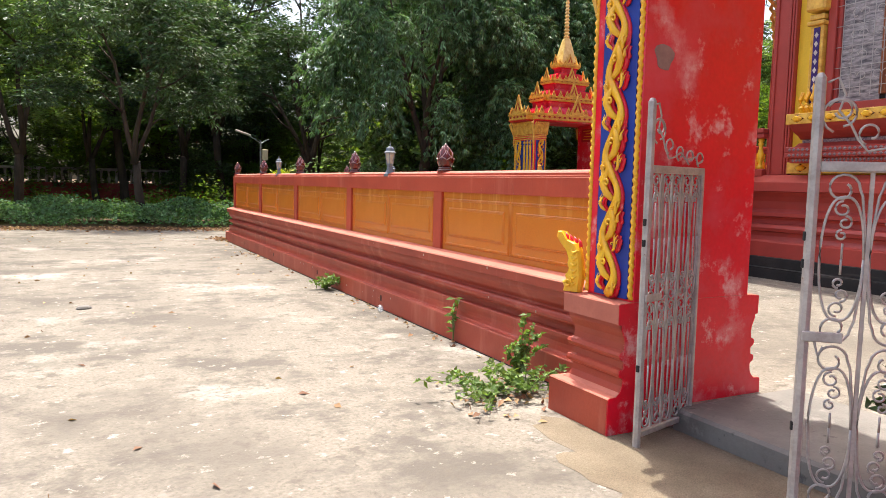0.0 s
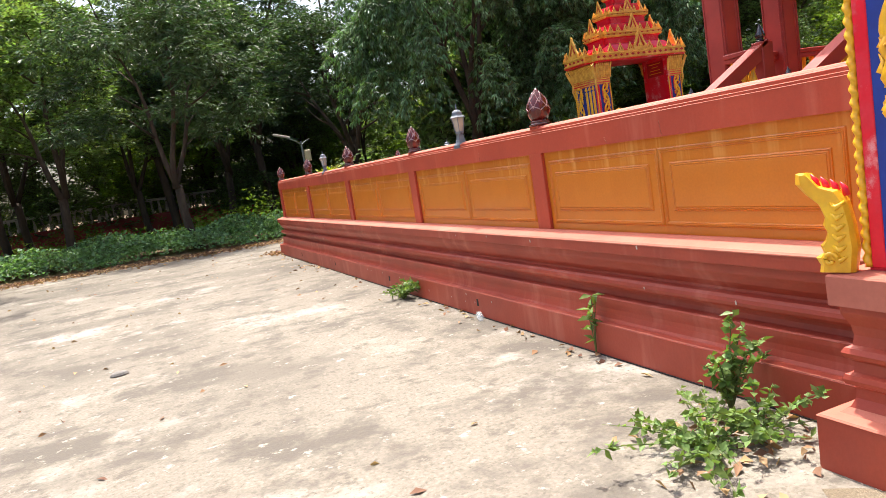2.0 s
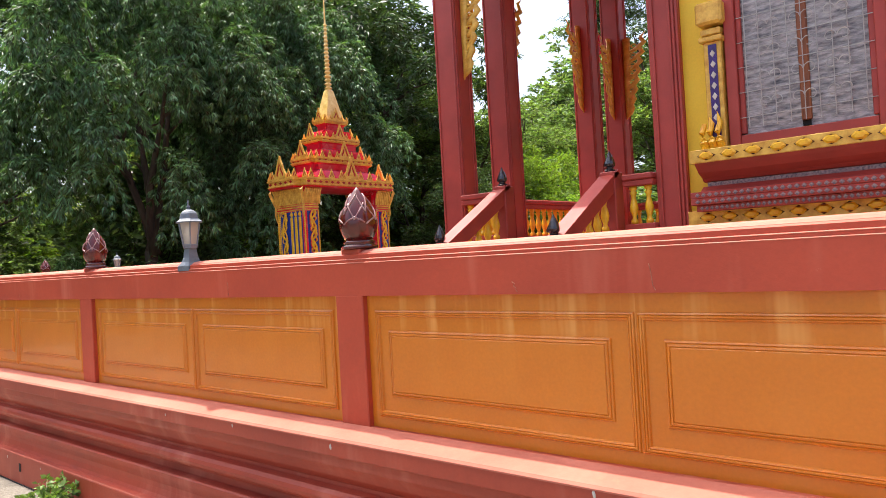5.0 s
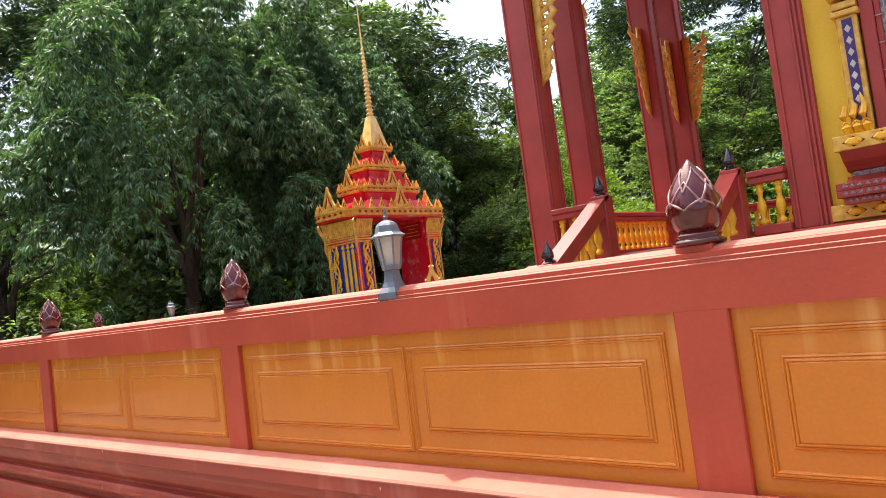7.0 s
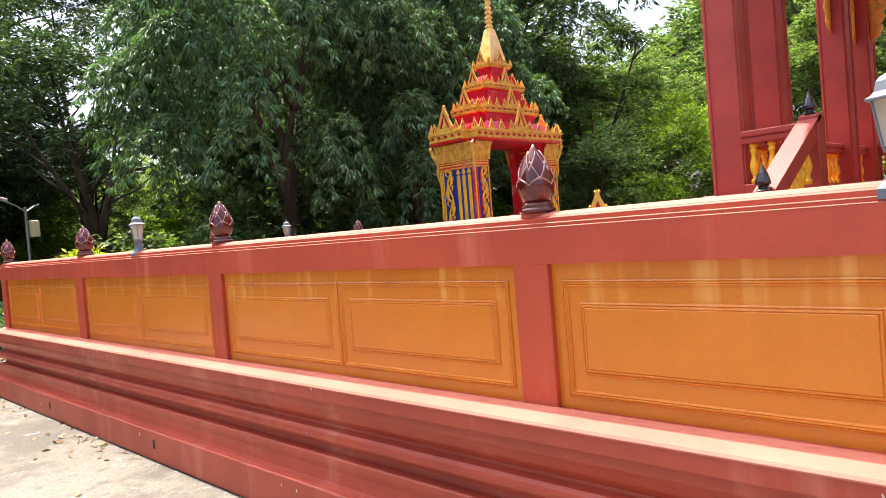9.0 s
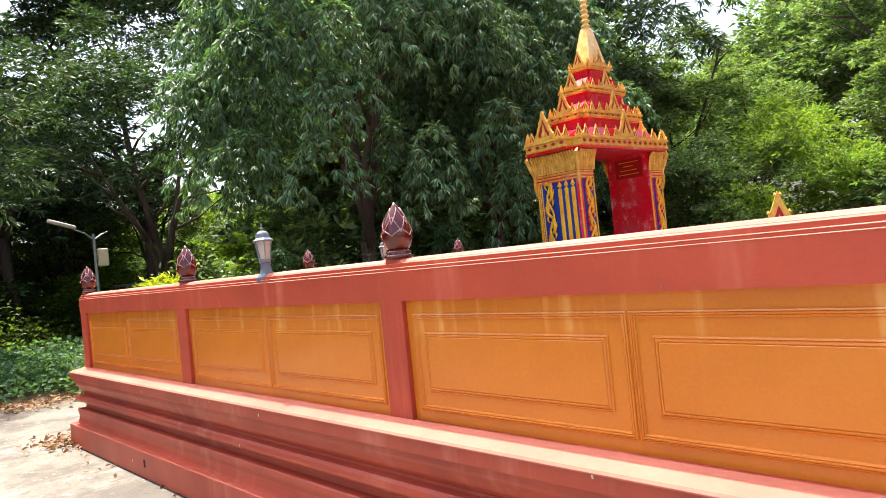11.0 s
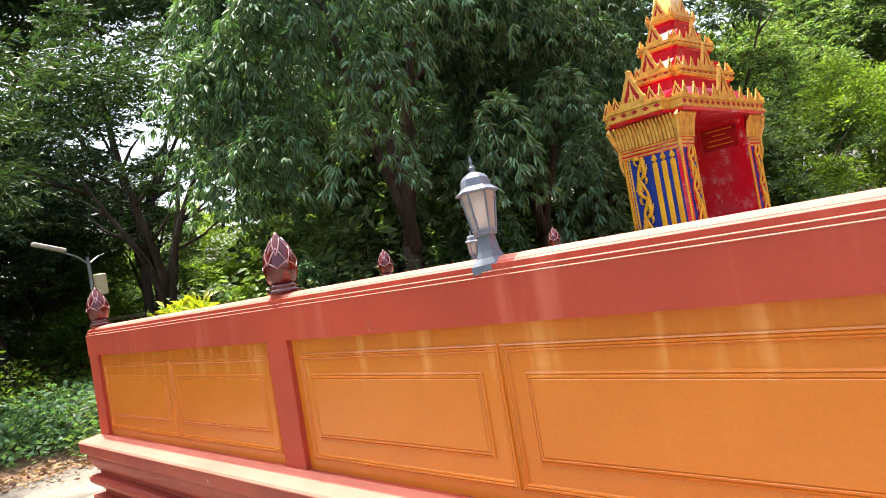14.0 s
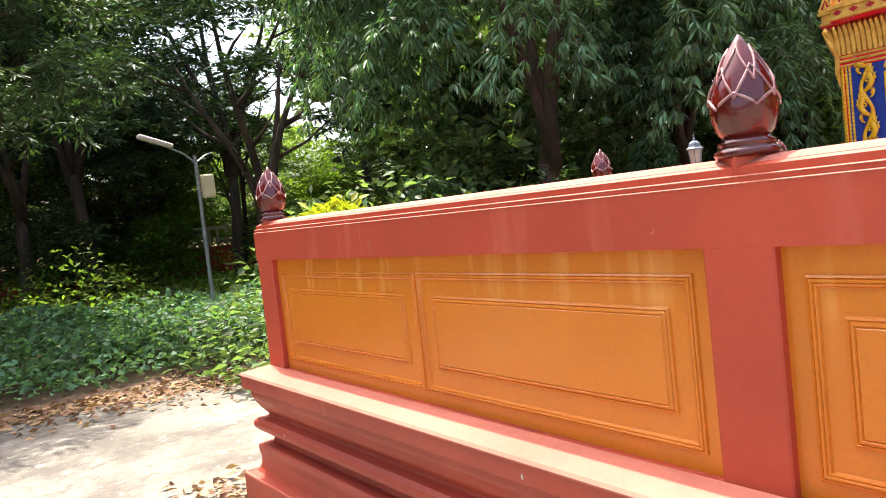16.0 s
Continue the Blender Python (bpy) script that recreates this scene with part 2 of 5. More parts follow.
M_LGLASS = glass("dusty_lantern_glass", (0.62, 0.56, 0.47, 1), 0.2, 0.5)
M_BOTTLE = glass("clear_plastic", (0.75, 0.82, 0.85, 1), 0.08, 0.3)
M_WGLASS = mat("figured_window_glass", rgb(196, 188, 188), rgb(70, 66, 74), rough=0.10, big=5, fine=16, bump=0.8, spec=0.9, grain=0.55, stretch=(1, 1, 4.5))
M_BULB = mat("lamp_bulb_white", rgb(236, 228, 206), rgb(226, 214, 190), rough=0.3, bump=0)


# ---- mesh helpers ----
class MB:
    """Collects vertices and faces of one mesh."""

    def __init__(self):
        self.v, self.f = [], []

    def add(self, vs, fs):
        o = len(self.v)
        self.v += [tuple(p) for p in vs]
        self.f += [tuple(i + o for i in q) for q in fs]
        return self

    def box(self, a, b, c=0.0):
        (x0, y0, z0), (x1, y1, z1) = a, b
        x0, x1 = min(x0, x1), max(x0, x1)
        y0, y1 = min(y0, y1), max(y0, y1)
        z0, z1 = min(z0, z1), max(z0, z1)
        c = min(c, 0.45 * (x1 - x0), 0.45 * (y1 - y0), 0.45 * (z1 - z0))
        if c <= 0:
            vs = [(x, y, z) for z in (z0, z1) for x, y in ((x0, y0), (x1, y0), (x1, y1), (x0, y1))]
            return self.add(vs, [(3, 2, 1, 0), (4, 5, 6, 7), (0, 1, 5, 4), (1, 2, 6, 5), (2, 3, 7, 6), (3, 0, 4, 7)])
        rings = []
        for z, e in ((z0, c), (z0 + c, 0), (z1 - c, 0), (z1, c)):
            k = c
            rings.append([(x0 + k + 0, y0 + e, z), (x1 - k, y0 + e, z), (x1 - e, y0 + k, z), (x1 - e, y1 - k, z), (x1 - k, y1 - e, z), (x0 + k, y1 - e, z), (x0 + e, y1 - k, z), (x0 + e, y0 + k, z)])
        return self.rings(rings, True, True)

    def rings(self, rings, cap0=False, cap1=False, closed=True):
        n = len(rings[0])
        vs = [p for r in rings for p in r]
        fs = []
        for k in range(len(rings) - 1):
            for i in range(n if closed else n - 1):
                j = (i + 1) % n
                fs.append((k * n + i, k * n + j, (k + 1) * n + j, (k + 1) * n + i))
        if cap0:
            fs.append(tuple(range(n))[::-1])
        if cap1:
            fs.append(tuple((len(rings) - 1) * n + i for i in range(n)))
        return self.add(vs, fs)

    def lathe(self, prof, segs=16, c=(0, 0, 0), rot=0.0, wob=None):
        """prof: rows of radius, height. wob: factor for the radius at angle and height."""
        rings = []
        for r, z in prof:
            ring = []
            for i in range(segs):
                a = 2 * math.pi * i / segs + rot
                q = r * (wob(a, z) if wob else 1)
                ring.append((c[0] + q * math.cos(a), c[1] + q * math.sin(a), c[2] + z))
            rings.append(ring)
        return self.rings(rings, True, True)

    def tube(self, pts, rad, segs=6, flat=1.0, up=(0, 0, 1)):
        """Tapered tube along points; flat squeezes it across the up-side."""
        pts = [Vector(p) for p in pts]
        n = len(pts)
        rings = []
        for i, p in enumerate(pts):
            t = (pts[min(i + 1, n - 1)] - pts[max(i - 1, 0)])
            t = t.normalized() if t.length > 1e-9 else Vector((0, 0, 1))
            u = Vector(up)
            s = t.cross(u)
            if s.length < 1e-4:
                s = t.cross(Vector((1, 0.01, 0)))
            s.normalize()
            u = s.cross(t).normalized()
            r = rad[i] if hasattr(rad, "__len__") else rad
            rings.append([tuple(p + s * (r * math.cos(2 * math.pi * k / segs)) + u * (r * flat * math.sin(2 * math.pi * k / segs))) for k in range(segs)])
        return self.rings(rings, True, True)

    def sweep(self, prof, p0, d0, p1, d1):
        """Wall profile of (out, z) rows from p0 to p1; d0 and d1 are the ways out at the two ends (longer ones mitre)."""
        rings = [[(p[0] + d[0] * o, p[1] + d[1] * o, z) for o, z in prof] for p, d in ((p0, d0), (p1, d1))]
        return self.rings(rings, True, True)

    def poly(self, pts2, z0, z1):
        n = len(pts2)
        return self.rings([[(x, y, z0) for x, y in pts2], [(x, y, z1) for x, y in pts2]], True, True)

    def xf(self, m):
        self.v = [tuple(m @ Vector(p)) for p in self.v]
        return self

    def join(self, other, m=None):
        return self.add([tuple(m @ Vector(p)) for p in other.v] if m else other.v, other.f)

    def mesh(self, name, material, smooth=False):
        me = bpy.data.meshes.new(name)
        me.from_pydata(self.v, [], self.f)
        bm = bmesh.new()
        bm.from_mesh(me)
        bmesh.ops.recalc_face_normals(bm, faces=bm.faces)
        bm.to_mesh(me)
        bm.free()
        me.materials.append(material)
        if smooth:
            me.polygons.foreach_set("use_smooth", [True] * len(me.polygons))
        me.update()
        return me


def part(name, mb, material, parent=None, label="", smooth=False, at=None):
    """Links the geometry as one mesh object, under a thing or part where given."""
    ob = new(name, mb.mesh(name, material, smooth) if isinstance(mb, MB) else mb)
    if parent is not None:
        ob.parent = parent
    if at is not None:
        ob.matrix_basis = at
    if label:
        ob["label"] = label
    return ob


def thing(name, m, label, category, group="", kind=""):
    ob = new(name)
    ob.matrix_basis = m
    ob.empty_display_size = 0.2
    return tagged(ob, label, category, group, kind)


def arc(cx, cz, r, a0, a1, n=10, grow=0.0):
    """Points (u, w) along a circular or spiral arc; angles in degrees."""
    return [(cx + (r + grow * k / n) * math.cos(radians(a0 + (a1 - a0) * k / n)), cz + (r + grow * k / n) * math.sin(radians(a0 + (a1 - a0) * k / n))) for k in range(n + 1)]


# ---- ground ----
GZ = -0.012
g = part("ground", MB().poly([(-400, -400), (400, -400), (400, 400), (-400, 400)], -0.4, GZ), M_DIRT)
tagged(g, "dry brown soil with moss and leaf litter", "ground", kind="structure")
mb = MB()
edge = [(-60, -40), (3.4, -40), (3.4, 18.3), (9.0, 18.3), (9.0, 20.9), (5.0, 21.6)]
rng = random.Random(4)
for k in range(40):
    x = 3.2 - k * 1.6
    edge.append((x, 22.1 + (3.2 - x) * 0.22 * (1 if x > -12 else 0) + (3.3 if x <= -12 else 0) + rng.uniform(-0.12, 0.12)))
mb.poly(edge, -0.2, 0.0)
tagged(part("pavement", mb, M_CONC), "worn pale concrete yard with grey stains", "pavement", kind="structure")
mb = MB()
pts = []
for k in range(90):
    a = 2 * math.pi * k / 90
    r = 1 + 0.12 * math.sin(3 * a + 1) + 0.06 * math.sin(7 * a) + 0.05 * math.sin(17 * a + 2) + rng.uniform(-0.07, 0.07)
    pts.append((2.72 + 0.66 * r * math.cos(a), 2.15 + 1.6 * r * math.sin(a)))
mb.poly(pts, -0.01, 0.0025)
tagged(part("sand_patch", mb, M_SAND), "loose coarse brown sand spread before the gate", "sand", kind="stuff")
tagged(part("courtyard_floor", MB().box((3.22, -20, -0.1), (60, 17.95, 0.13), 0.012), M_CONC), "pale concrete courtyard raised inside the gate", "floor", kind="structure")
tagged(part("gate_step", MB().box((3.08, 1.42, -0.05), (4.2, 3.3, 0.138), 0.02), M_STEP), "grey cement threshold step under the gate", "step", kind="structure")


# ---- compound wall ----
WX, WTH = 3.125, 0.18           # outer face and thickness
BAY, Y0, PW = 2.8, 6.712, 0.184   # spacing, first pilaster, pilaster width
ZB, ZT = 0.835, 1.432           # panel bottom and top
YE = 18.1                       # outer face of the far corner
PLINTH = [(-WTH, 0.0), (0.165, 0.0), (0.163, 0.222), (0.158, 0.228), (0.105, 0.232), (0.092, 0.25), (0.082, 0.285), (0.080, 0.315), (0.086, 0.345), (0.088, 0.36), (0.088, 0.385), (0.078, 0.392), (0.022, 0.396), (0.016, 0.425),
          (0.022, 0.455), (0.07, 0.464), (0.092, 0.485), (0.098, 0.505), (0.092, 0.525), (0.075, 0.54), (0.03, 0.546), (0.028, 0.562), (0.058, 0.60), (0.075, 0.635), (0.09, 0.66), (0.092, 0.675), (0.092, 0.712), (0.125, 0.716),
          (0.128, 0.722), (0.128, 0.79), (0.122, 0.798), (0.0, ZB), (-WTH, ZB)]
CAP = [(-WTH, ZT), (0.0, ZT), (0.0, 1.584), (-0.006, 1.587), (-0.006, 1.600), (-0.013, 1.603), (-0.013, 1.622), (-0.03, 1.629), (-0.05, 1.636), (-0.09, 1.642), (-WTH + 0.04, 1.636), (-WTH, 1.62)]


def field_rings(w, h, flip):
    """Nested rectangles of a moulded panel field on the u-w plane: a triple bead round the edge and a raised inner field; flip puts the mullion at u = 0."""
    outer = (0.05, 0.004, 0.05, 0.066)      # pilaster side, mullion side, bottom, top
    inner = (0.13, 0.095, 0.145, 0.157)
    bead = [(0.0, 0.0), (0.10, 0.007), (0.26, 0.010), (0.34, 0.0065), (0.42, 0.0105), (0.58, 0.0105), (0.66, 0.0065), (0.76, 0.009), (0.88, 0.007), (1.0, 0.0)]
    rise = [(0.0, 0.0), (0.08, 0.006), (0.24, 0.009), (0.32, 0.0055), (0.42, 0.010), (0.60, 0.012), (0.68, 0.0085), (0.78, 0.012), (1.0, 0.012)]
    rings = [[(0, 0, 0.0), (w, 0, 0.0), (w, h, 0.0), (0, h, 0.0)]]
    for base, wide, prof in ((outer, 0.03, bead), (inner, 0.034, rise)):
        for q, d in prof:
            p, m, lo, hi = (e + q * wide for e in base)
            u0, u1 = (m, w - p) if flip else (p, w - m)
            rings.append([(u0, lo, d), (u1, lo, d), (u1, h - hi, d), (u0, h - hi, d)])
    return rings


def panel_mesh(w, h, flip, thick=0.03):
    mb = MB()
    rs = field_rings(w, h, flip)
    back = [(u, v, -thick) for u, v, _ in rs[0]]
    mb.rings([back] + rs, True, True)
    return mb


def wall_run(name, label, start, along, outw, stations, length, mitre0, mitre1):
    """One straight wall: plinth, cap, core, pilasters at the stations and two moulded fields in each bay between."""
    root = thing(name, pose(0, 0, 0), label, "wall", kind="structure")
    A, O = Vector(along), Vector(outw)
    S = Vector(start)
    E = S + A * length
    d0 = (O - A * mitre0)
    d1 = (O + A * mitre1)
    part("plinth", MB().sweep(PLINTH, S, d0, E, d1), M_PLINTH, root, "stepped moulded plinth with a pale sunlit ledge")
    # upward faces carry a painted sunlit tone over the dust
    part("ledge_top", MB().sweep([(0.002, ZB - 0.002), (0.122, 0.7985), (0.1295, 0.790), (0.1295, 0.787), (0.1335, 0.787), (0.1335, 0.793), (0.124, 0.8035), (0.002, ZB + 0.003)], S, d0, E, d1), M_SUNLIT_DUSTY, root, "pale dusty top of the ledge with sunlight painted in")
    part("coping_top", MB().sweep([(-0.03, 1.625), (-0.034, 1.6285), (-0.05, 1.6365), (-0.09, 1.6425), (-WTH + 0.04, 1.6365), (-WTH, 1.6205), (-WTH - 0.003, 1.622), (-WTH + 0.04, 1.641), (-0.09, 1.647), (-0.05, 1.641), (-0.03, 1.630)], S, d0, E, d1), M_SUNLIT_DUSTY, root, "pale dusty coping top with sunlight painted in")
    # thin pale strips paint the lit tops of the small steps
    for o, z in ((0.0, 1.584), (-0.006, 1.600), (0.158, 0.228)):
        part("weathered_edge", MB().sweep([(o - 0.006, z + 0.002), (o + 0.001, z - 0.002), (o + 0.002, z + 0.0005), (o - 0.005, z + 0.0035)], S, d0, E, d1), M_SUNLIT_DUSTY, root)
    part("cap", MB().sweep(CAP, S, d0, E, d1), M_RED, root, "terracotta frieze and stepped coping")

    def bx(u0, u1, o0, o1, z0, z1, c=0.004):
        p, q = S + A * u0 + O * o0, S + A * u1 + O * o1
        return MB().box((p.x, p.y, z0), (q.x, q.y, z1), c)

    part("core", bx(0.02, length - 0.02, -WTH + 0.01, -0.075, ZB - 0.01, ZT + 0.01, 0), M_ORANGE, root)
    for u in stations[(1 if mitre0 else 0):]:
        part("pilaster", bx(u, u + PW, -WTH, 0.0, ZB - 0.012, ZT + 0.004, 0.005), M_RED, root)
    for a, b in zip(stations[:-1], stations[1:]):
        lo, hi = a + PW, b
        half = (hi - lo) / 2
        for k in range(2):
            p = S + A * (lo + k * half) - O * 0.030
            # panel u runs along the wall, w up, relief outwards
            m = Matrix.Identity(4)
            m.col[0][:3], m.col[1][:3], m.col[2][:3] = A, (0, 0, 1), O
            m.translation = (p.x, p.y, ZB)
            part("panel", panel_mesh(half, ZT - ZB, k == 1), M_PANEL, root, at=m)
    return root


west_st = [0.0, 6.712 - 3.9, 9.512 - 3.9, 12.312 - 3.9, 15.112 - 3.9, 17.905 - 3.9]
ww = wall_run("wall_west", "terracotta and ochre panelled boundary wall on a moulded plinth", (WX, 3.9, 0), (0, 1, 0), (-1, 0, 0), west_st, YE - 3.9, 0, 1)
north_st = [0.0, 2.8, 5.6, 8.2]
wall_run("wall_north", "terracotta and ochre panelled boundary wall returning at the corner", (WX, YE, 0), (1, 0, 0), (0, 1, 0), north_st, 8.3, 1, 0)
tagged(part("wall_inner_return", MB().box((WX, -14, 0), (WX + WTH, 0.7, 1.6), 0.01), M_RED), "terracotta boundary wall beyond the gate", "wall", kind="structure")


cr = random.Random(12)
for y, z0, z1 in ((7.78, 1.44, 1.52), (5.31, 1.44, 1.53), (5.86, 1.44, 1.48), (10.83, 1.435, 1.48), (14.45, 1.44, 1.49), (16.87, 1.44, 1.53)):
    pts = [(WX - 0.0006, y + cr.uniform(-0.006, 0.006) + 0.003 * k, z0 + (z1 - z0) * k / 5) for k in range(6)]
    part("crack", MB().tube(pts, 0.0016, 4), M_CRACK, ww)
chip = MB().lathe([(0.009, -0.001), (0.008, 0.002)], 7, wob=lambda a, z: 1 + 0.35 * math.sin(2 * a + 1)).mesh("paint_chip", M_WHITE)
for k in range(26):
    y, (o, z) = cr.uniform(4.4, 17.8), cr.choice([(0.1285, 0.75), (0.129, 0.77), (0.1645, 0.12), (0.1645, 0.18), (0.0985, 0.505)])
    sc = cr.uniform(0.5, 1.3)
    part("paint_chip", chip, None, ww, at=Matrix.Translation((WX - o, y, z + cr.uniform(-0.01, 0.01))) @ pose(0, 0, 0, 0, -90, 0) @ Matrix.Diagonal((sc, sc * 0.7, 1, 1)))


part("foot_gap", MB().box((WX - 0.174, 4.2, -0.01), (WX - 0.164, YE + 0.16, 0.006)), M_BLACK, ww, "dark gap along the foot of the plinth")
# drain holes of the plinth
for y in (7.93, 10.53, 13.3, 15.9):
    tagged(part("drain_hole", MB().box((WX - 0.166, y - 0.018, 0.10), (WX - 0.168, y + 0.018, 0.165)), M_BLACK), "small dark weep hole in the plinth", "drain", "weep holes along the plinth")


# ---- finials and wall lamps ----
def finial():
    root = thing("lotus_finial", pose(0, 0, 0), "glossy maroon glazed lotus bud finial on the coping", "finial", "finials along the boundary wall")
    part("pedestal", MB().box((-0.072, -0.072, -0.03), (0.072, 0.072, 0.027), 0.006), M_RED, root, "terracotta painted block")
    part("collar", MB().lathe([(0.094, 0.024), (0.100, 0.030), (0.099, 0.038), (0.084, 0.044), (0.081, 0.049), (0.086, 0.054), (0.085, 0.060), (0.074, 0.064), (0.072, 0.074)], 32), M_MAROON, root, "dark ringed collar", True)

    def wob(a, z):
        k = 6
        row = 0 if z < 0.15 else 1 if z < 0.21 else 2
        ph = a * k / 2 + (math.pi / 2 if row == 1 else 0)
        tip = abs(math.sin(ph))
        edge_z = (0.165, 0.235, 0.30)[row] - 0.05 * (1 - tip)
        return 1 + 0.042 * (1 if z < edge_z else -0.6) * (0.35 + 0.65 * tip ** 0.5)
    prof = [(0.066, 0.070), (0.078, 0.080), (0.087, 0.097), (0.095, 0.118), (0.0975, 0.133), (0.0975, 0.150), (0.0955, 0.166), (0.091, 0.184), (0.084, 0.203), (0.074, 0.222), (0.0625, 0.241), (0.050, 0.260), (0.036, 0.279), (0.020, 0.299), (0.003, 0.319)]
    ridge = MB()

    def surf(a, z):
        for (r0, z0), (r1, z1) in zip(prof[:-1], prof[1:]):
            if z <= z1:
                break
        r = (r0 + (r1 - r0) * (z - z0) / (z1 - z0)) * wob(a, z) + 0.0015
        return (r * math.cos(a), r * math.sin(a), z)
    for row, (zl, zh) in enumerate(((0.140, 0.172), (0.158, 0.238), (0.198, 0.286))):
        for k in range(5):
            a = 2 * math.pi * (k + 0.5 * (row % 2)) / 5
            hw = math.pi / 5
            pts = [surf(a + hw * math.cos(math.pi * j / 12) , zl + (zh - zl) * (1 - abs(math.cos(math.pi * j / 12))) ** 0.8) for j in range(13)]
            ridge.tube(pts, 0.0046, 5)
    # ridge highlights are painted by the pale colour of these tubes
    part("petal_edge", ridge, M_EDGE_GLINT, root, "worn petal edges with highlights painted pale", True)
    part("bud", MB().lathe(prof, 48, wob=wob), M_MAROON, root, smooth=True)
    return root


fin0 = finial()
SLIM = Matrix.Diagonal((0.89, 0.89, 1.0, 1))
fin0.matrix_basis = pose(WX + 0.088, Y0 + PW / 2, 1.624) @ SLIM
for k in range(1, 5):
    copy_thing(fin0, pose(WX + 0.088, Y0 + BAY * k + PW / 2, 1.624, 0, 0, 17 * k) @ SLIM)
for x in (WX + 2.8, WX + 5.6):
    copy_thing(fin0, pose(x + 0.1, YE - 0.09, 1.624, 0, 0, 20 * x) @ SLIM)


def wall_lamp():
    root = thing("wall_lamp", pose(0, 0, 0), "grey cast lantern with dusty panes on the coping", "lamp", "lanterns on the boundary wall")

    def sq(rows):
        return [[(sx * r, sy * r, z) for sx, sy in ((-1, -1), (1, -1), (1, 1), (-1, 1))] for r, z in rows]
    part("base", MB().rings(sq([(0.066, -0.03), (0.066, 0.002), (0.060, 0.010), (0.046, 0.028), (0.036, 0.055), (0.031, 0.09), (0.029, 0.118)]), True, True), M_LAMP, root)
    part("collar", MB().lathe([(0.034, 0.112), (0.052, 0.118), (0.054, 0.128), (0.046, 0.136)], 6), M_LAMP, root)
    fr = MB()
    for i in range(6):
        a = math.pi * i / 3
        fr.tube([(0.05 * math.cos(a), 0.05 * math.sin(a), 0.13), (0.080 * math.cos(a), 0.080 * math.sin(a), 0.292)], 0.0055, 5)
        b = a + math.pi / 3
        fr.tube([(0.05 * math.cos(a), 0.05 * math.sin(a), 0.137), (0.05 * math.cos(b), 0.05 * math.sin(b), 0.137)], 0.006, 5)
        fr.tube([(0.079 * math.cos(a), 0.079 * math.sin(a), 0.288), (0.079 * math.cos(b), 0.079 * math.sin(b), 0.288)], 0.006, 5)
    part("cage", fr, M_LAMP, root)
    for i in range(6):
        a, b = math.pi * i / 3, math.pi * (i + 1) / 3
        o = part("pane", MB().add([(0.049 * math.cos(a), 0.049 * math.sin(a), 0.138), (0.049 * math.cos(b), 0.049 * math.sin(b), 0.138), (0.078 * math.cos(b), 0.078 * math.sin(b), 0.288), (0.078 * math.cos(a), 0.078 * math.sin(a), 0.288)], [(0, 1, 2, 3)]), M_LGLASS, root)
        o.visible_shadow = False
    part("bulb", MB().lathe([(0.012, 0.15), (0.022, 0.155), (0.022, 0.19), (0.032, 0.2), (0.034, 0.25), (0.026, 0.262), (0.008, 0.268)], 12), M_BULB, root, smooth=True)
    part("roof", MB().lathe([(0.100, 0.284), (0.100, 0.290), (0.084, 0.298), (0.070, 0.310), (0.066, 0.326), (0.062, 0.342), (0.050, 0.356), (0.030, 0.366), (0.014, 0.371), (0.011, 0.382), (0.016, 0.388), (0.010, 0.395), (0.006, 0.405), (0.009, 0.412), (0.002, 0.436)], 6), M_LAMP, root)
    return root


lamp0 = wall_lamp()
lamp0.matrix_basis = pose(WX + 0.056, 8.25, 1.620, 0, 0, 4) @ Matrix.Diagonal((0.85, 0.85, 0.92, 1))
copy_thing(lamp0, pose(WX + 0.056, 13.80, 1.620, -4, 2, 10) @ Matrix.Diagonal((0.87, 0.87, 0.92, 1)))
copy_thing(lamp0, pose(7.32, YE - 0.09, 1.632, 0, 0, 30))


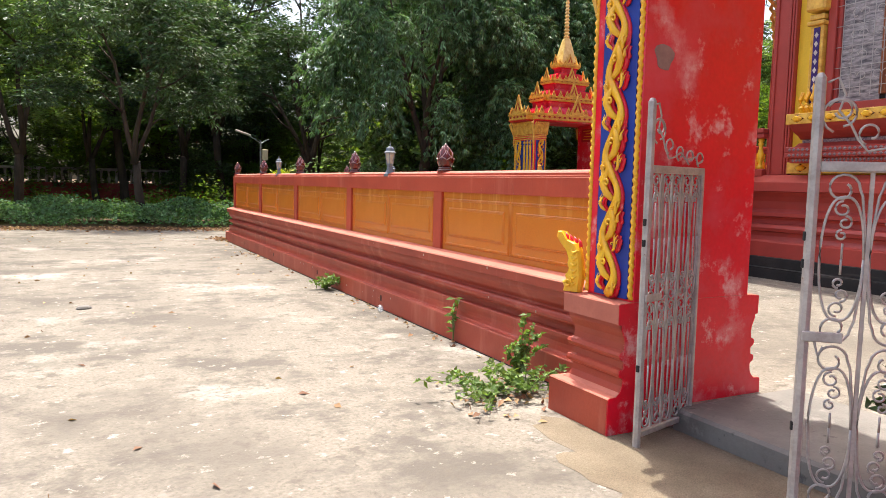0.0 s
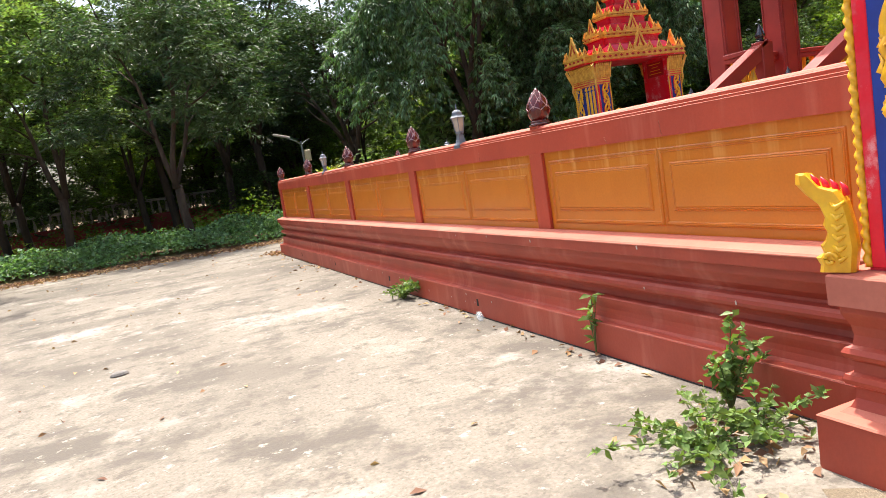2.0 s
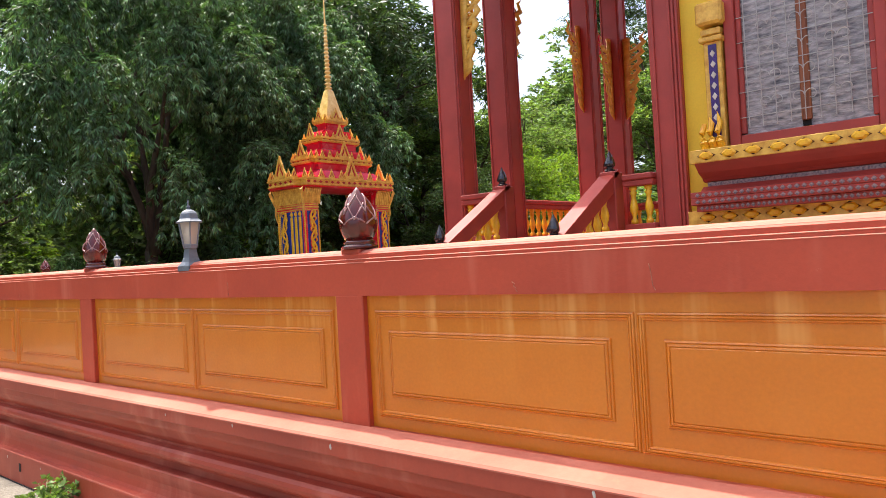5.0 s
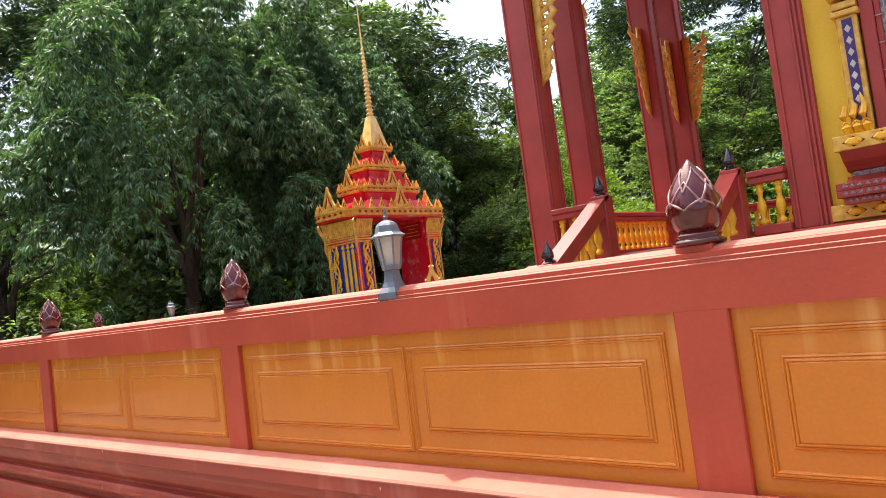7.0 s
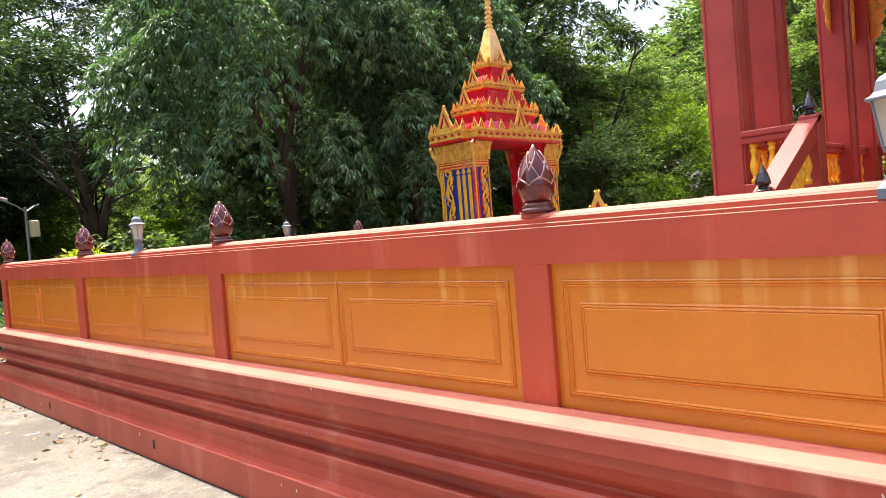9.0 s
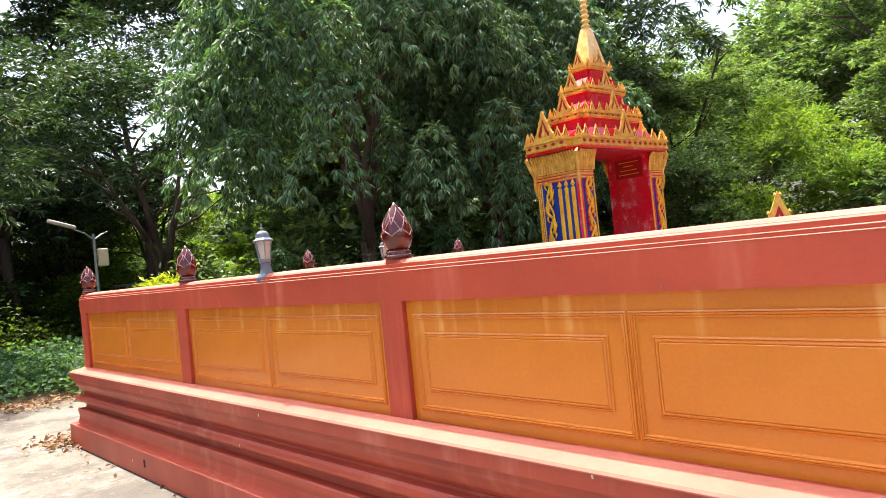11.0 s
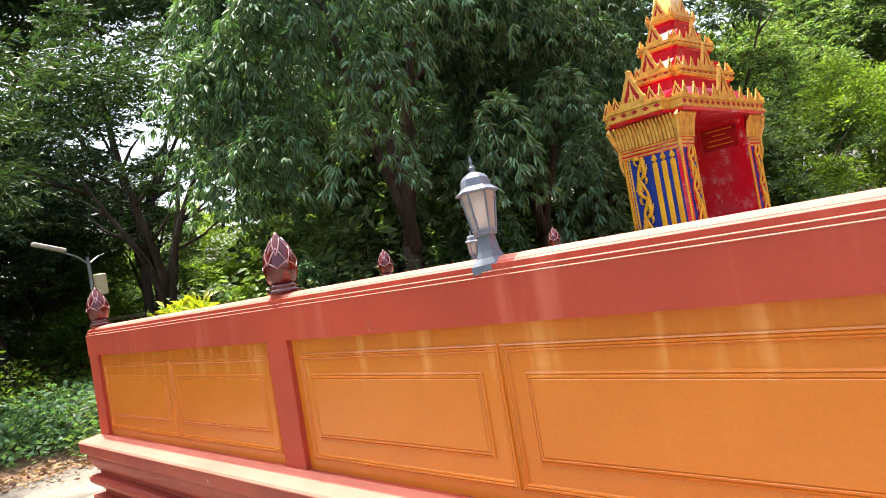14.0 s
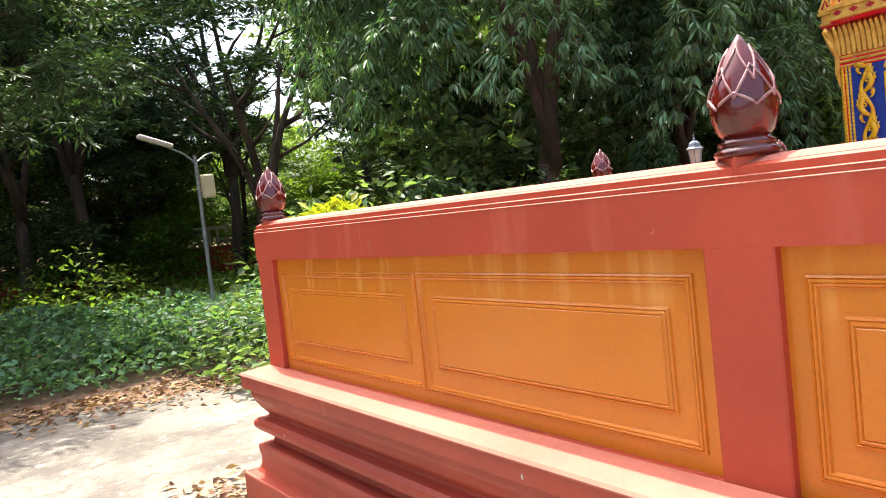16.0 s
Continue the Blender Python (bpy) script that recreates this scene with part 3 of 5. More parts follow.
# ---- temple gates ----
def kranok(w, h, lam, deep=0.02, seed=1, grow=0.0):
    """Upright scroll of flame leaves on the u-w plane, standing proud towards -y; grow gives the wider backing."""
    mb = MB()
    y = deep if not grow else deep * 0.35
    lim = lambda u: max(-0.49 * w, min(0.49 * w, u))
    top = lambda z: max(0.0, min(h, z))
    g = grow * w
    fl = 0.5

    def leaf(pts, rad):
        mb.tube([(lim(u), -y * d, top(z)) for u, d, z in pts], [q + g for q in rad], 7, fl, (0, 1, 0))

    def flame(u, z, sg, s):
        """Curling flame leaf of height s that bends towards sg, with tongues on its back and a curl at its foot."""
        leaf([(u - sg * s * 0.05, 0.9, z), (u + sg * s * 0.16, 1.1, z + s * 0.16), (u + sg * s * 0.27, 1.3, z + s * 0.38), (u + sg * s * 0.20, 1.2, z + s * 0.62), (u + sg * s * 0.10, 1.0, z + s * 0.80), (u + sg * s * 0.17, 0.9, z + s * 1.0)],
             [s * 0.07, s * 0.12, s * 0.125, s * 0.10, s * 0.06, 0.003])
        for f, x, ln in ((0.18, 0.24, 0.26), (0.40, 0.34, 0.28), (0.62, 0.26, 0.26)):
            leaf([(u + sg * s * (x - 0.10), 0.9, z + s * f), (u + sg * s * (x + 0.06), 1.2, z + s * (f + ln * 0.35)), (u + sg * s * (x + 0.02), 1.0, z + s * (f + ln * 0.75)), (u + sg * s * (x + 0.10), 0.8, z + s * (f + ln * 1.15))],
                 [s * 0.05, s * 0.065, s * 0.04, 0.002])
        if not grow:
            mb.tube([(lim(a), -y * 1.5, top(b)) for a, b in arc(u + sg * s * 0.10, z + s * 0.42, s * 0.10, 20 if sg > 0 else 160, 340 if sg > 0 else -180, 10, -s * 0.075)], s * 0.032, 5, 0.8, (0, 1, 0))

    n = int(h / lam * 14)
    amp = 0.20 * w
    leaf([(amp * math.sin(2 * math.pi * k / 14), 0.8, h * k / n) for k in range(n + 1)], [w * (0.095 + 0.02 * math.sin(k * 0.9)) for k in range(n + 1)])
    k, z = 0, 0.02
    while z < h - lam * 0.12:
        sg = 1 if k % 2 == 0 else -1
        u = amp * math.sin(2 * math.pi * z / lam)
        flame(u - sg * w * 0.02, z + lam * 0.16, -sg, lam * 0.50)
        flame(u + sg * w * 0.06, z - lam * 0.06, sg, lam * 0.27)
        flame(u - sg * w * 0.20, z + lam * 0.02, -sg, lam * 0.22)
        z += lam / 2
        k += 1
    return mb


def rope(h, r=0.016, pitch=0.05, segs=10):
    """Twisted gilt rope moulding."""
    rows = []
    n = int(h / pitch * 6)
    for k in range(n + 1):
        z = h * k / n
        rows.append((r, z))
    return MB().lathe(rows, segs, wob=lambda a, z: 1 + 0.3 * math.sin(2 * math.pi * z / pitch + a))


def antefix(w, h):
    """Leaf-shaped gable crest: gilt rim and its recessed coloured heart."""
    out = [(-w / 2, 0), (-w * 0.52, h * 0.16), (-w * 0.36, h * 0.36), (-w * 0.24, h * 0.58), (-w * 0.10, h * 0.8), (-w * 0.06, h * 0.9), (0, h), (w * 0.06, h * 0.9), (w * 0.10, h * 0.8), (w * 0.24, h * 0.58), (w * 0.36, h * 0.36), (w * 0.52, h * 0.16), (w / 2, 0)]
    rim = MB()
    c = (0, h * 0.34)
    t = 0.12 * w
    back = [(u, t * 0.5, z) for u, z in out]
    fr = [(u, -t * 0.5, z) for u, z in out]
    ins = [((u - c[0]) * 0.62 + c[0], -t * 0.5, (z - c[1]) * 0.60 + c[1]) for u, z in out]
    deep = [(u, -t * 0.1, z) for u, _, z in ins]
    rim.rings([back, fr, ins, deep], True, True)
    for u, z in out[1:-1:2]:
        rim.lathe([(0.001, 0), (w * 0.05, w * 0.05), (0.001, w * 0.12)], 5, (u, 0, z))
    heart = MB().add([(u, -t * 0.14, z) for u, _, z in ins], [tuple(range(len(ins)))])
    motif = MB().tube([(0, -t * 0.3, h * 0.1), (0, -t * 0.36, h * 0.3), (0, -t * 0.3, h * 0.58)], [w * 0.07, w * 0.09, w * 0.01], 5, 0.6, (0, 1, 0))
    motif.tube([(-w * 0.16, -t * 0.3, h * 0.12), (-w * 0.1, -t * 0.3, h * 0.25), (-w * 0.02, -t * 0.3, h * 0.32)], [w * 0.05, w * 0.05, w * 0.02], 5, 0.6, (0, 1, 0))
    motif.tube([(w * 0.16, -t * 0.3, h * 0.12), (w * 0.1, -t * 0.3, h * 0.25), (w * 0.02, -t * 0.3, h * 0.32)], [w * 0.05, w * 0.05, w * 0.02], 5, 0.6, (0, 1, 0))
    rim.join(motif)
    return rim.mesh("antefix", M_GOLDD), heart.mesh("heart", M_BOARD)


def rect(hx, hy, z, redent=0.0):
    """Rectangle ring with notched corners."""
    d = redent
    if not d:
        return [(-hx, -hy, z), (hx, -hy, z), (hx, hy, z), (-hx, hy, z)]
    q = [(hx - d, -hy), (hx - d, -hy + d), (hx, -hy + d), (hx, hy - d), (hx - d, hy - d), (hx - d, hy), (-hx + d, hy), (-hx + d, hy - d), (-hx, hy - d), (-hx, -hy + d), (-hx + d, -hy + d), (-hx + d, -hy)]
    return [(x, y, z) for x, y in q]


GIN, GW, GD = 0.95, 0.44, 0.50     # half passage, shaft width, half depth
GBASE = [(0.0, 0.0), (0.165, 0.0), (0.163, 0.225), (0.155, 0.232), (0.10, 0.238), (0.075, 0.26), (0.058, 0.30), (0.055, 0.34), (0.062, 0.35), (0.082, 0.36), (0.088, 0.38), (0.082, 0.40), (0.058, 0.408), (0.054, 0.45), (0.062, 0.458), (0.078, 0.468),
         (0.088, 0.49), (0.078, 0.51), (0.056, 0.52), (0.05, 0.56), (0.056, 0.60), (0.075, 0.64), (0.08, 0.655), (0.08, 0.68), (0.105, 0.684), (0.107, 0.80), (0.10, 0.808), (0.0, 0.815)]


def temple_gate(m, label, group):
    root = thing("temple_gate", m, label, "gate", group)
    a0, a1 = antefix(0.17, 0.22)
    b0, b1 = antefix(0.42, 0.56)
    for sx in (-1, 1):
        xi, xo = sx * GIN, sx * (GIN + GW)
        # moulded base, cut flush on the passage side
        mb = MB()
        rings = []
        for o, z in GBASE:
            rings.append([(xi, -GD - o, z), (xo + sx * o, -GD - o, z), (xo + sx * o, GD + o, z), (xi, GD + o, z)])
        base = part("base", mb.rings(rings, True, True), M_PLINTH, root, "terracotta moulded pillar base")
        part("base_side", MB().rings([[(xi - sx * 0.003, y, z) for y, z in ([(-GD - o, zz) for o, zz in GBASE] + [(GD + o, zz) for o, zz in GBASE[::-1]])], [(xi + sx * 0.01, y, z) for y, z in ([(-GD - o, zz) for o, zz in GBASE] + [(GD + o, zz) for o, zz in GBASE[::-1]])]], True, True), M_GRED, base, "flat red painted side of the base")
        # pale shells paint sunlight onto the upper faces of the base
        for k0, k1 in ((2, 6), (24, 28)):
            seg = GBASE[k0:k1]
            part("bleached_ledge", MB().rings([[(xi, -GD - o - e, z + e), (xo + sx * (o + e), -GD - o - e, z + e), (xo + sx * (o + e), GD + o + e, z + e), (xi, GD + o + e, z + e)] for o, z in seg for e in (0.0025,)] , False, False), M_SUNLIT_DUSTY, base, "upper face painted pale as if sunlit")
        part("shaft", MB().box((xi, -GD, 0.81), (xo, GD, 3.42), 0.006), M_GRED, root, "red pillar with faded white scuffs")
        H0, H1 = 0.83, 2.86
        for sy in (-1, 1):
            rot = pose(0, 0, 0, 0, 0, 0 if sy < 0 else 180)
            off = Matrix.Translation(((xi + xo) / 2, sy * GD, H0)) @ rot
            part("blue_panel", MB().box((-GW / 2 + 0.075, -0.008, 0), (GW / 2 - 0.05, 0.002, H1 - H0)), M_BLUE, root, "blue painted panel", at=off)
            scr = part("flame_scroll", kranok(GW - 0.12, H1 - H0 - 0.02, 0.50, 0.036), M_GOLD, root, "gilt flame scroll relief", True, at=off @ Matrix.Translation((0.012, -0.008, 0.01)))
            part("scroll_outline", kranok(GW - 0.12, H1 - H0 - 0.02, 0.50, 0.036, grow=0.022), M_GRED, root, "dark red edge of the scroll", True, at=off @ Matrix.Translation((0.016, -0.004, 0.004)))
            part("panel_border", MB().box((-GW / 2 + 0.022, -0.012, 0), (-GW / 2 + 0.078, 0.002, H1 - H0), 0.003), M_GRED, root, at=off)
            for u in (-GW / 2 + 0.005, GW / 2 - 0.022):
                if sy > 0 and u * sx > 0:
                    continue
                part("rope_moulding", rope(H1 - H0), M_GOLD, root, "gilt rope moulding", True, at=off @ Matrix.Translation((u, -0.006, 0)))
        # outer side: gilt flutes on blue in front, flame scroll behind
        off = Matrix.Translation((xo, 0, H0)) @ pose(0, 0, 0, 0, 0, 90 * sx)
        s = -sx
        part("side_panel", MB().box((-GD + 0.07, -0.008, 0), (GD - 0.07, 0.002, H1 - H0)), M_BLUE, root, at=off)
        for k in range(3):
            u = sx * (-0.36 + 0.155 * k)
            fl = MB().box((u - 0.044, -0.035, 0.02), (u + 0.044, 0.0, H1 - H0 - 0.14), 0.014)
            fl.lathe([(0.004, 0), (0.05, 0.05), (0.03, 0.1), (0.002, 0.14)], 6, (u, -0.012, H1 - H0 - 0.14))
            part("flute", fl, M_GOLD, root, at=off)
        part("flame_scroll", kranok(0.30, H1 - H0 - 0.02, 0.62, 0.03, 3), M_GOLD, root, "gilt flame scroll relief", True, at=off @ Matrix.Translation((sx * 0.2, -0.012, 0.01)))
        for u in (0.39, 0.435, 0.48):
            part("rope_moulding", rope(H1 - H0), M_GOLD, root, "", True, at=off @ Matrix.Translation((sx * u, -0.004, 0)))
        # capital: ring mouldings and flared crown of upright leaves
        cx, hw = (xi + xo) / 2, GW / 2
        rg = MB()
        for z0, z1, e in ((2.86, 2.90, 0.02), (2.92, 2.955, 0.035), (2.975, 3.01, 0.03)):
            rg.box((xi + sx * 0.01, -GD - e, z0), (xo + sx * e, GD + e, z1), 0.012)
        part("capital_ring", rg, M_GOLDD, root)
        part("capital_neck", MB().box((xi + sx * 0.012, -GD - 0.014, 2.85), (xo + sx * 0.014, GD + 0.014, 3.03), 0.004), M_GRED, root)
        lv = MB()
        per = [(cx - hw + (2 * hw) * k / 7, -GD, 0, -1) for k in range(8)] + [(cx - hw + (2 * hw) * k / 7, GD, 0, 1) for k in range(8)]
        per += [(xo, -GD + 2 * GD * k / 16, sx, 0) for k in range(17)]
        for x, y, nx, ny in per:
            lv.tube([(x + nx * (0.02 + e), y + ny * (0.02 + e), z) for e, z in ((0, 3.02), (0.015, 3.15), (0.045, 3.28), (0.10, 3.37), (0.09, 3.40))], [0.03, 0.036, 0.034, 0.022, 0.006], 5, 0.7)
        part("leaf_capital", lv, M_GOLDD, root, "gilt crown of upright leaves")
        for y in (-GD - 0.02, GD + 0.02):
            br = MB().tube([(xo, y, 2.62), (xo + sx * 0.03, y * 1.02, 2.8), (xo + sx * 0.02, y * 1.0, 3.0), (xo + sx * 0.08, y * 1.1, 3.2), (xo + sx * 0.13, y * 1.16, 3.34), (xo + sx * 0.09, y * 1.18, 3.40)], [0.008, 0.03, 0.035, 0.045, 0.04, 0.012], 6)
            part("corner_bracket", br, M_GOLDD, root)
    # cornice and stepped crown roof
    tiers = [(1.66, 0.70, 3.42, 3.62, 0.22), (1.02, 0.50, 4.02, 4.16, 0.12), (0.70, 0.37, 4.56, 4.68, 0.08), (0.40, 0.26, 5.06, 5.16, 0.05)]
    part("soffit", MB().rings([rect(1.62, 0.66, 3.40, 0.2), rect(1.66, 0.70, 3.43, 0.22)], True, True), M_GRED, root, "red painted underside of the roof")
    for k, (hx, hy, z0, z1, rd) in enumerate(tiers):
        mb = MB().rings([rect(hx - 0.03, hy - 0.03, z0, rd), rect(hx, hy, z0 + 0.03, rd), rect(hx, hy, z0 + 0.05, rd), rect(hx - 0.02, hy - 0.02, z0 + 0.06, rd), rect(hx - 0.02, hy - 0.02, z1 - 0.05, rd), rect(hx + 0.01, hy + 0.01, z1 - 0.04, rd), rect(hx + 0.01, hy + 0.01, z1, rd)], True, True)
        band = part("cornice_band", mb, M_GOLDD, root, "gilt cornice band with lozenges")
        lz = MB()
        step = 0.17
        for face in range(4):
            L = hx if face % 2 == 0 else hy
            n = max(2, int(2 * (L - rd) / step))
            for i in range(n):
                u = -(L - rd) + 2 * (L - rd) * (i + 0.5) / n
                zc, q = (z0 + z1) / 2 + 0.005, (z1 - z0) * 0.17
                ds = [(u - q * 1.7, zc), (u, zc - q), (u + q * 1.7, zc), (u, zc + q)]
                o = (hy if face % 2 == 0 else hx) - 0.014
                pt = lambda a, b, oo: ((a, -oo, b), (oo, a, b), (-a, oo, b), (-oo, -a, b))[face]
                lz.rings([[pt(a, b, o - 0.01) for a, b in ds], [pt(a, b, o) for a, b in ds]], True, True)
        tagged(part("lozenge", lz, M_BOARD, band), kind="stuff")
        # antefixes round the edge, the larger ones in the middle of each face
        sc = (1.0, 0.8, 0.66, 0.55)[k]
        for face in range(4):
            L, o = (hx, hy) if face % 2 == 0 else (hy, hx)
            n = max(3, int(round(2 * L / (0.31 * sc + 0.02)))) | 1
            for i in range(n):
                u = -L + 0.08 * sc + (2 * L - 0.16 * sc) * i / (n - 1)
                mid = i == n // 2
                if not mid and abs(u) < 0.27 * sc:
                    continue
                inn = rd if abs(u) > L - rd + 0.02 else 0
                p = ((u, -o + inn + 0.03), (o - inn - 0.03, u), (-u, o - inn - 0.03), (-o + inn + 0.03, -u))[face]
                at = Matrix.Translation((p[0], p[1], z1)) @ pose(0, 0, 0, 0, 0, 90 * face) @ Matrix.Diagonal((sc, sc, sc, 1))
                af = part("antefix", b0 if mid else a0, None, root, at=at)
                part("heart", b1 if mid else a1, None, af)
        if k < 3:
            nx, ny, nz = tiers[k + 1][0], tiers[k + 1][1], tiers[k + 1][2]
            part("roof_tier", MB().rings([rect(hx - 0.12, hy - 0.12, z1 - 0.01, rd), rect(nx + 0.02, ny + 0.02, z1 + 0.20, rd * 0.6), rect(nx - 0.1, ny - 0.08, z1 + 0.24, rd * 0.5), rect(nx - 0.09, ny - 0.07, nz - 0.03, rd * 0.5), rect(nx - 0.03, ny - 0.03, nz + 0.01, rd * 0.5)], True, True), M_PINK, root, "glossy crimson roof tier")
    sp = MB().rings([rect(0.27, 0.2, 5.12), rect(0.24, 0.18, 5.3), rect(0.17, 0.14, 5.6), rect(0.09, 0.085, 5.92), rect(0.05, 0.05, 5.98)], True, True)
    part("spire_bell", sp, M_PALEGOLD, root, "pale gilt bell of the spire")
    rows = []
    z, r = 5.96, 0.10
    while z < 7.6:
        rows += [(r * 0.55, z), (r, z + 0.045), (r * 0.55, z + 0.09)]
        z += 0.10
        r = 0.10 - 0.055 * (z - 5.96) / 1.64
    rows += [(0.022, 7.7), (0.014, 8.5), (0.004, 9.0)]
    part("spire", MB().lathe(rows, 12), M_PALEGOLD, root, "ringed gilt spire")
    # name board inside
    bd = part("name_board", MB().box((GIN - 0.02, -0.36, 2.92), (GIN - 0.002, 0.30, 3.32), 0.004), M_BOARD, root, "dark red board with gilt lettering too worn to read")
    for i, w in enumerate((0.24, 0.12, 0.2, 0.24)):
        part("text_bar", MB().box((GIN - 0.024, -w - 0.03, 3.25 - 0.085 * i), (GIN - 0.019, w - 0.03, 3.266 - 0.085 * i)), M_GOLD, bd)
    return root


temple_gate(pose(3.255, 2.39, 0, 0, 0, -90), "red temple gateway with gilt flame panels and tiered roof", "temple gateways")
temple_gate(pose(12.9, 18.0, 0), "red and gold temple gateway with a tiered crown roof", "temple gateways")


def naga():
    root = thing("flame_ornament", pose(2.70, 3.86, 0.815, 0, 0, -70), "gilt flame ornament with a red comb standing on the gate base", "ornament")
    lobes = [(0.06, 0.0), (0.075, 0.10), (0.065, 0.2), (0.05, 0.28), (0.02, 0.325), (-0.05, 0.345), (-0.10, 0.40), (-0.13, 0.40), (-0.135, 0.36), (-0.10, 0.315), (-0.055, 0.275), (-0.035, 0.22), (-0.045, 0.19), (-0.03, 0.16), (-0.04, 0.13), (-0.06, 0.11), (-0.05, 0.08), (-0.08, 0.06), (-0.065, 0.03), (-0.07, 0.0)]
    cen = lambda s, t: [((u - 0.0 * t) * s + (1 - s) * (0.01 - 0.06 * max(0, w - 0.22) / 0.18), t, w * s + (1 - s) * (w * 0.92 + 0.012)) for u, w in lobes]
    part("flame_body", MB().rings([cen(0.75, 0.036), cen(1.0, 0.018), cen(1.0, -0.018), cen(0.75, -0.036)], True, True), M_GOLD, root)
    sc = MB()
    for k in range(6):
        z = 0.05 + 0.042 * k
        part("scale", MB().tube([(0.045, -0.03, z + 0.02), (0.015, -0.044, z), (-0.012, -0.03, z + 0.02)], [0.006, 0.012, 0.006], 6, 0.8, (0, 1, 0)), M_GOLD, root, "", True)
    sc.tube([(a, -0.042, b) for a, b in arc(-0.02, 0.055, 0.03, 0, 330, 12, -0.02)], 0.009, 6)
    part("scroll", sc, M_GOLD, root, "", True)
    cb = MB()
    for k in range(4):
        x, z = 0.045 - 0.035 * k, 0.30 + 0.013 * k
        cb.tube([(x, 0, z), (x - 0.005, 0, z + 0.03), (x - 0.02, 0, z + 0.055)], [0.016, 0.013, 0.002], 6, 0.6, (0, 1, 0))
    part("comb", cb, M_GRED, root, "red painted comb", True)


naga()
pp = MB()
pl = [(0.09 * (1 + 0.18 * math.sin(3 * a) + 0.1 * math.sin(5 * a + 1)) * math.cos(a), 0.11 * (1 + 0.15 * math.sin(2 * a + 2)) * math.sin(a)) for a in [2 * math.pi * k / 18 for k in range(18)]]
pp.rings([[(2.91 + u * 0.8, 3.343, 2.30 + w * 0.8) for u, w in pl], [(2.91 + u * 0.78, 3.337, 2.30 + w * 0.78) for u, w in pl]], True, True)
tagged(part("cement_patch", pp, mat("bare_cement", rgb(160, 130, 120), rgb(142, 112, 106), rough=0.85, big=9, fine=60, bump=0.3)), "bare grey cement repair on the red gate pillar", "patch", kind="structure")


# ---- wrought iron gate leaves ----
def gate_leaf(m, w=0.64, cols=3):
    root = thing("iron_gate_leaf", m, "silver painted wrought iron gate leaf standing open", "gate", "iron gate leaves")
    f = MB()
    f.tube([(0, 0, 0), (0, 0, 2.0)], 0.024, 8)
    f.tube([(0, 0, 2.0), (0, 0, 2.02)], [0.024, 0.012], 8)
    part("stile", f, M_IRON, root, "thick round gate post")
    fr = MB()
    fr.box((0.02, -0.018, 1.60), (w, 0.018, 1.645), 0.006).box((0.02, -0.018, 0.055), (w, 0.018, 0.095), 0.006).box((w - 0.03, -0.018, 0.05), (w, 0.018, 1.645), 0.006)
    part("gate_frame", fr, M_IRON, root)
    cw = (w - 0.05) / cols
    tall = 1.50

    def plane(p2):
        return [(a, 0.0, b) for a, b in p2]

    def hook(cx, cz, r, a0, turn, n=18, shrink=0.62):
        """Spiral that starts on the circle and winds inwards."""
        return [(cx + r * (1 - shrink * (k / n) ** 1.3) * math.cos(radians(a0 + turn * k / n)), cz + r * (1 - shrink * (k / n) ** 1.3) * math.sin(radians(a0 + turn * k / n))) for k in range(n + 1)]
    for c in range(cols):
        x0 = 0.03 + c * cw
        flip = -1 if c % 2 else 1
        if c:
            part("bar", MB().box((x0 - 0.008, -0.006, 0.09), (x0 + 0.008, 0.006, 1.61)), M_IRON, root)
        xm = x0 + cw / 2
        sc = MB()
        for half in range(2):
            zb, hh = 0.10 + half * tall / 2, tall / 2
            zc = zb + hh / 2
            rad = 0.0062
            for up in (1, -1):
                ze = zc + up * hh / 2
                # large hook that leaves the bar and winds in at the end of the panel
                big = hook(xm - flip * cw * 0.06, ze - up * cw * 0.36, cw * 0.34, 0 if flip > 0 else 180, up * flip * 410)
                sc.tube(plane([(xm + flip * cw * 0.45, zc + up * hh * 0.06), (xm + flip * cw * 0.43, zc + up * hh * 0.16), (xm + flip * cw * 0.34, zc + up * (hh * 0.5 - cw * 0.52))] + big), rad, 5)
                # chain of small curls towards the stem
                zk = ze - up * cw * 0.80
                for k, q in enumerate((0.17, 0.145, 0.115)):
                    side = flip if k % 2 else -flip
                    sc.tube(plane(hook(xm + side * cw * 0.03, zk, cw * q, 90 * up, -side * up * 390)), rad * 0.9, 5)
                    zk -= up * cw * (q + 0.13)
                sc.tube(plane([(xm, zk + up * cw * 0.06), (xm, zc)]), rad * 0.9, 5)
            # long oval round the curls
            a, b = cw * 0.44, hh * 0.36
            sc.tube(plane([(xm + a * math.copysign(abs(math.cos(2 * math.pi * k / 32)) ** 0.75, math.cos(2 * math.pi * k / 32)), zc + b * math.sin(2 * math.pi * k / 32)) for k in range(33)]), rad, 5)
        part("scrollwork", sc, M_IRON, root, smooth=True)
    # crest: scrolls falling away from the tall stile
    cr = MB()
    for k in range(5):
        cx = 0.05 + 0.118 * k
        top = 0.34 * math.exp(-k * 0.75) + 0.05
        cr.tube(plane(arc(cx + 0.04, 1.65 + top * 0.45 + 0.02, 0.05 + 0.03 * (k == 0), 250, -80, 14, -0.028)), 0.0058, 5)
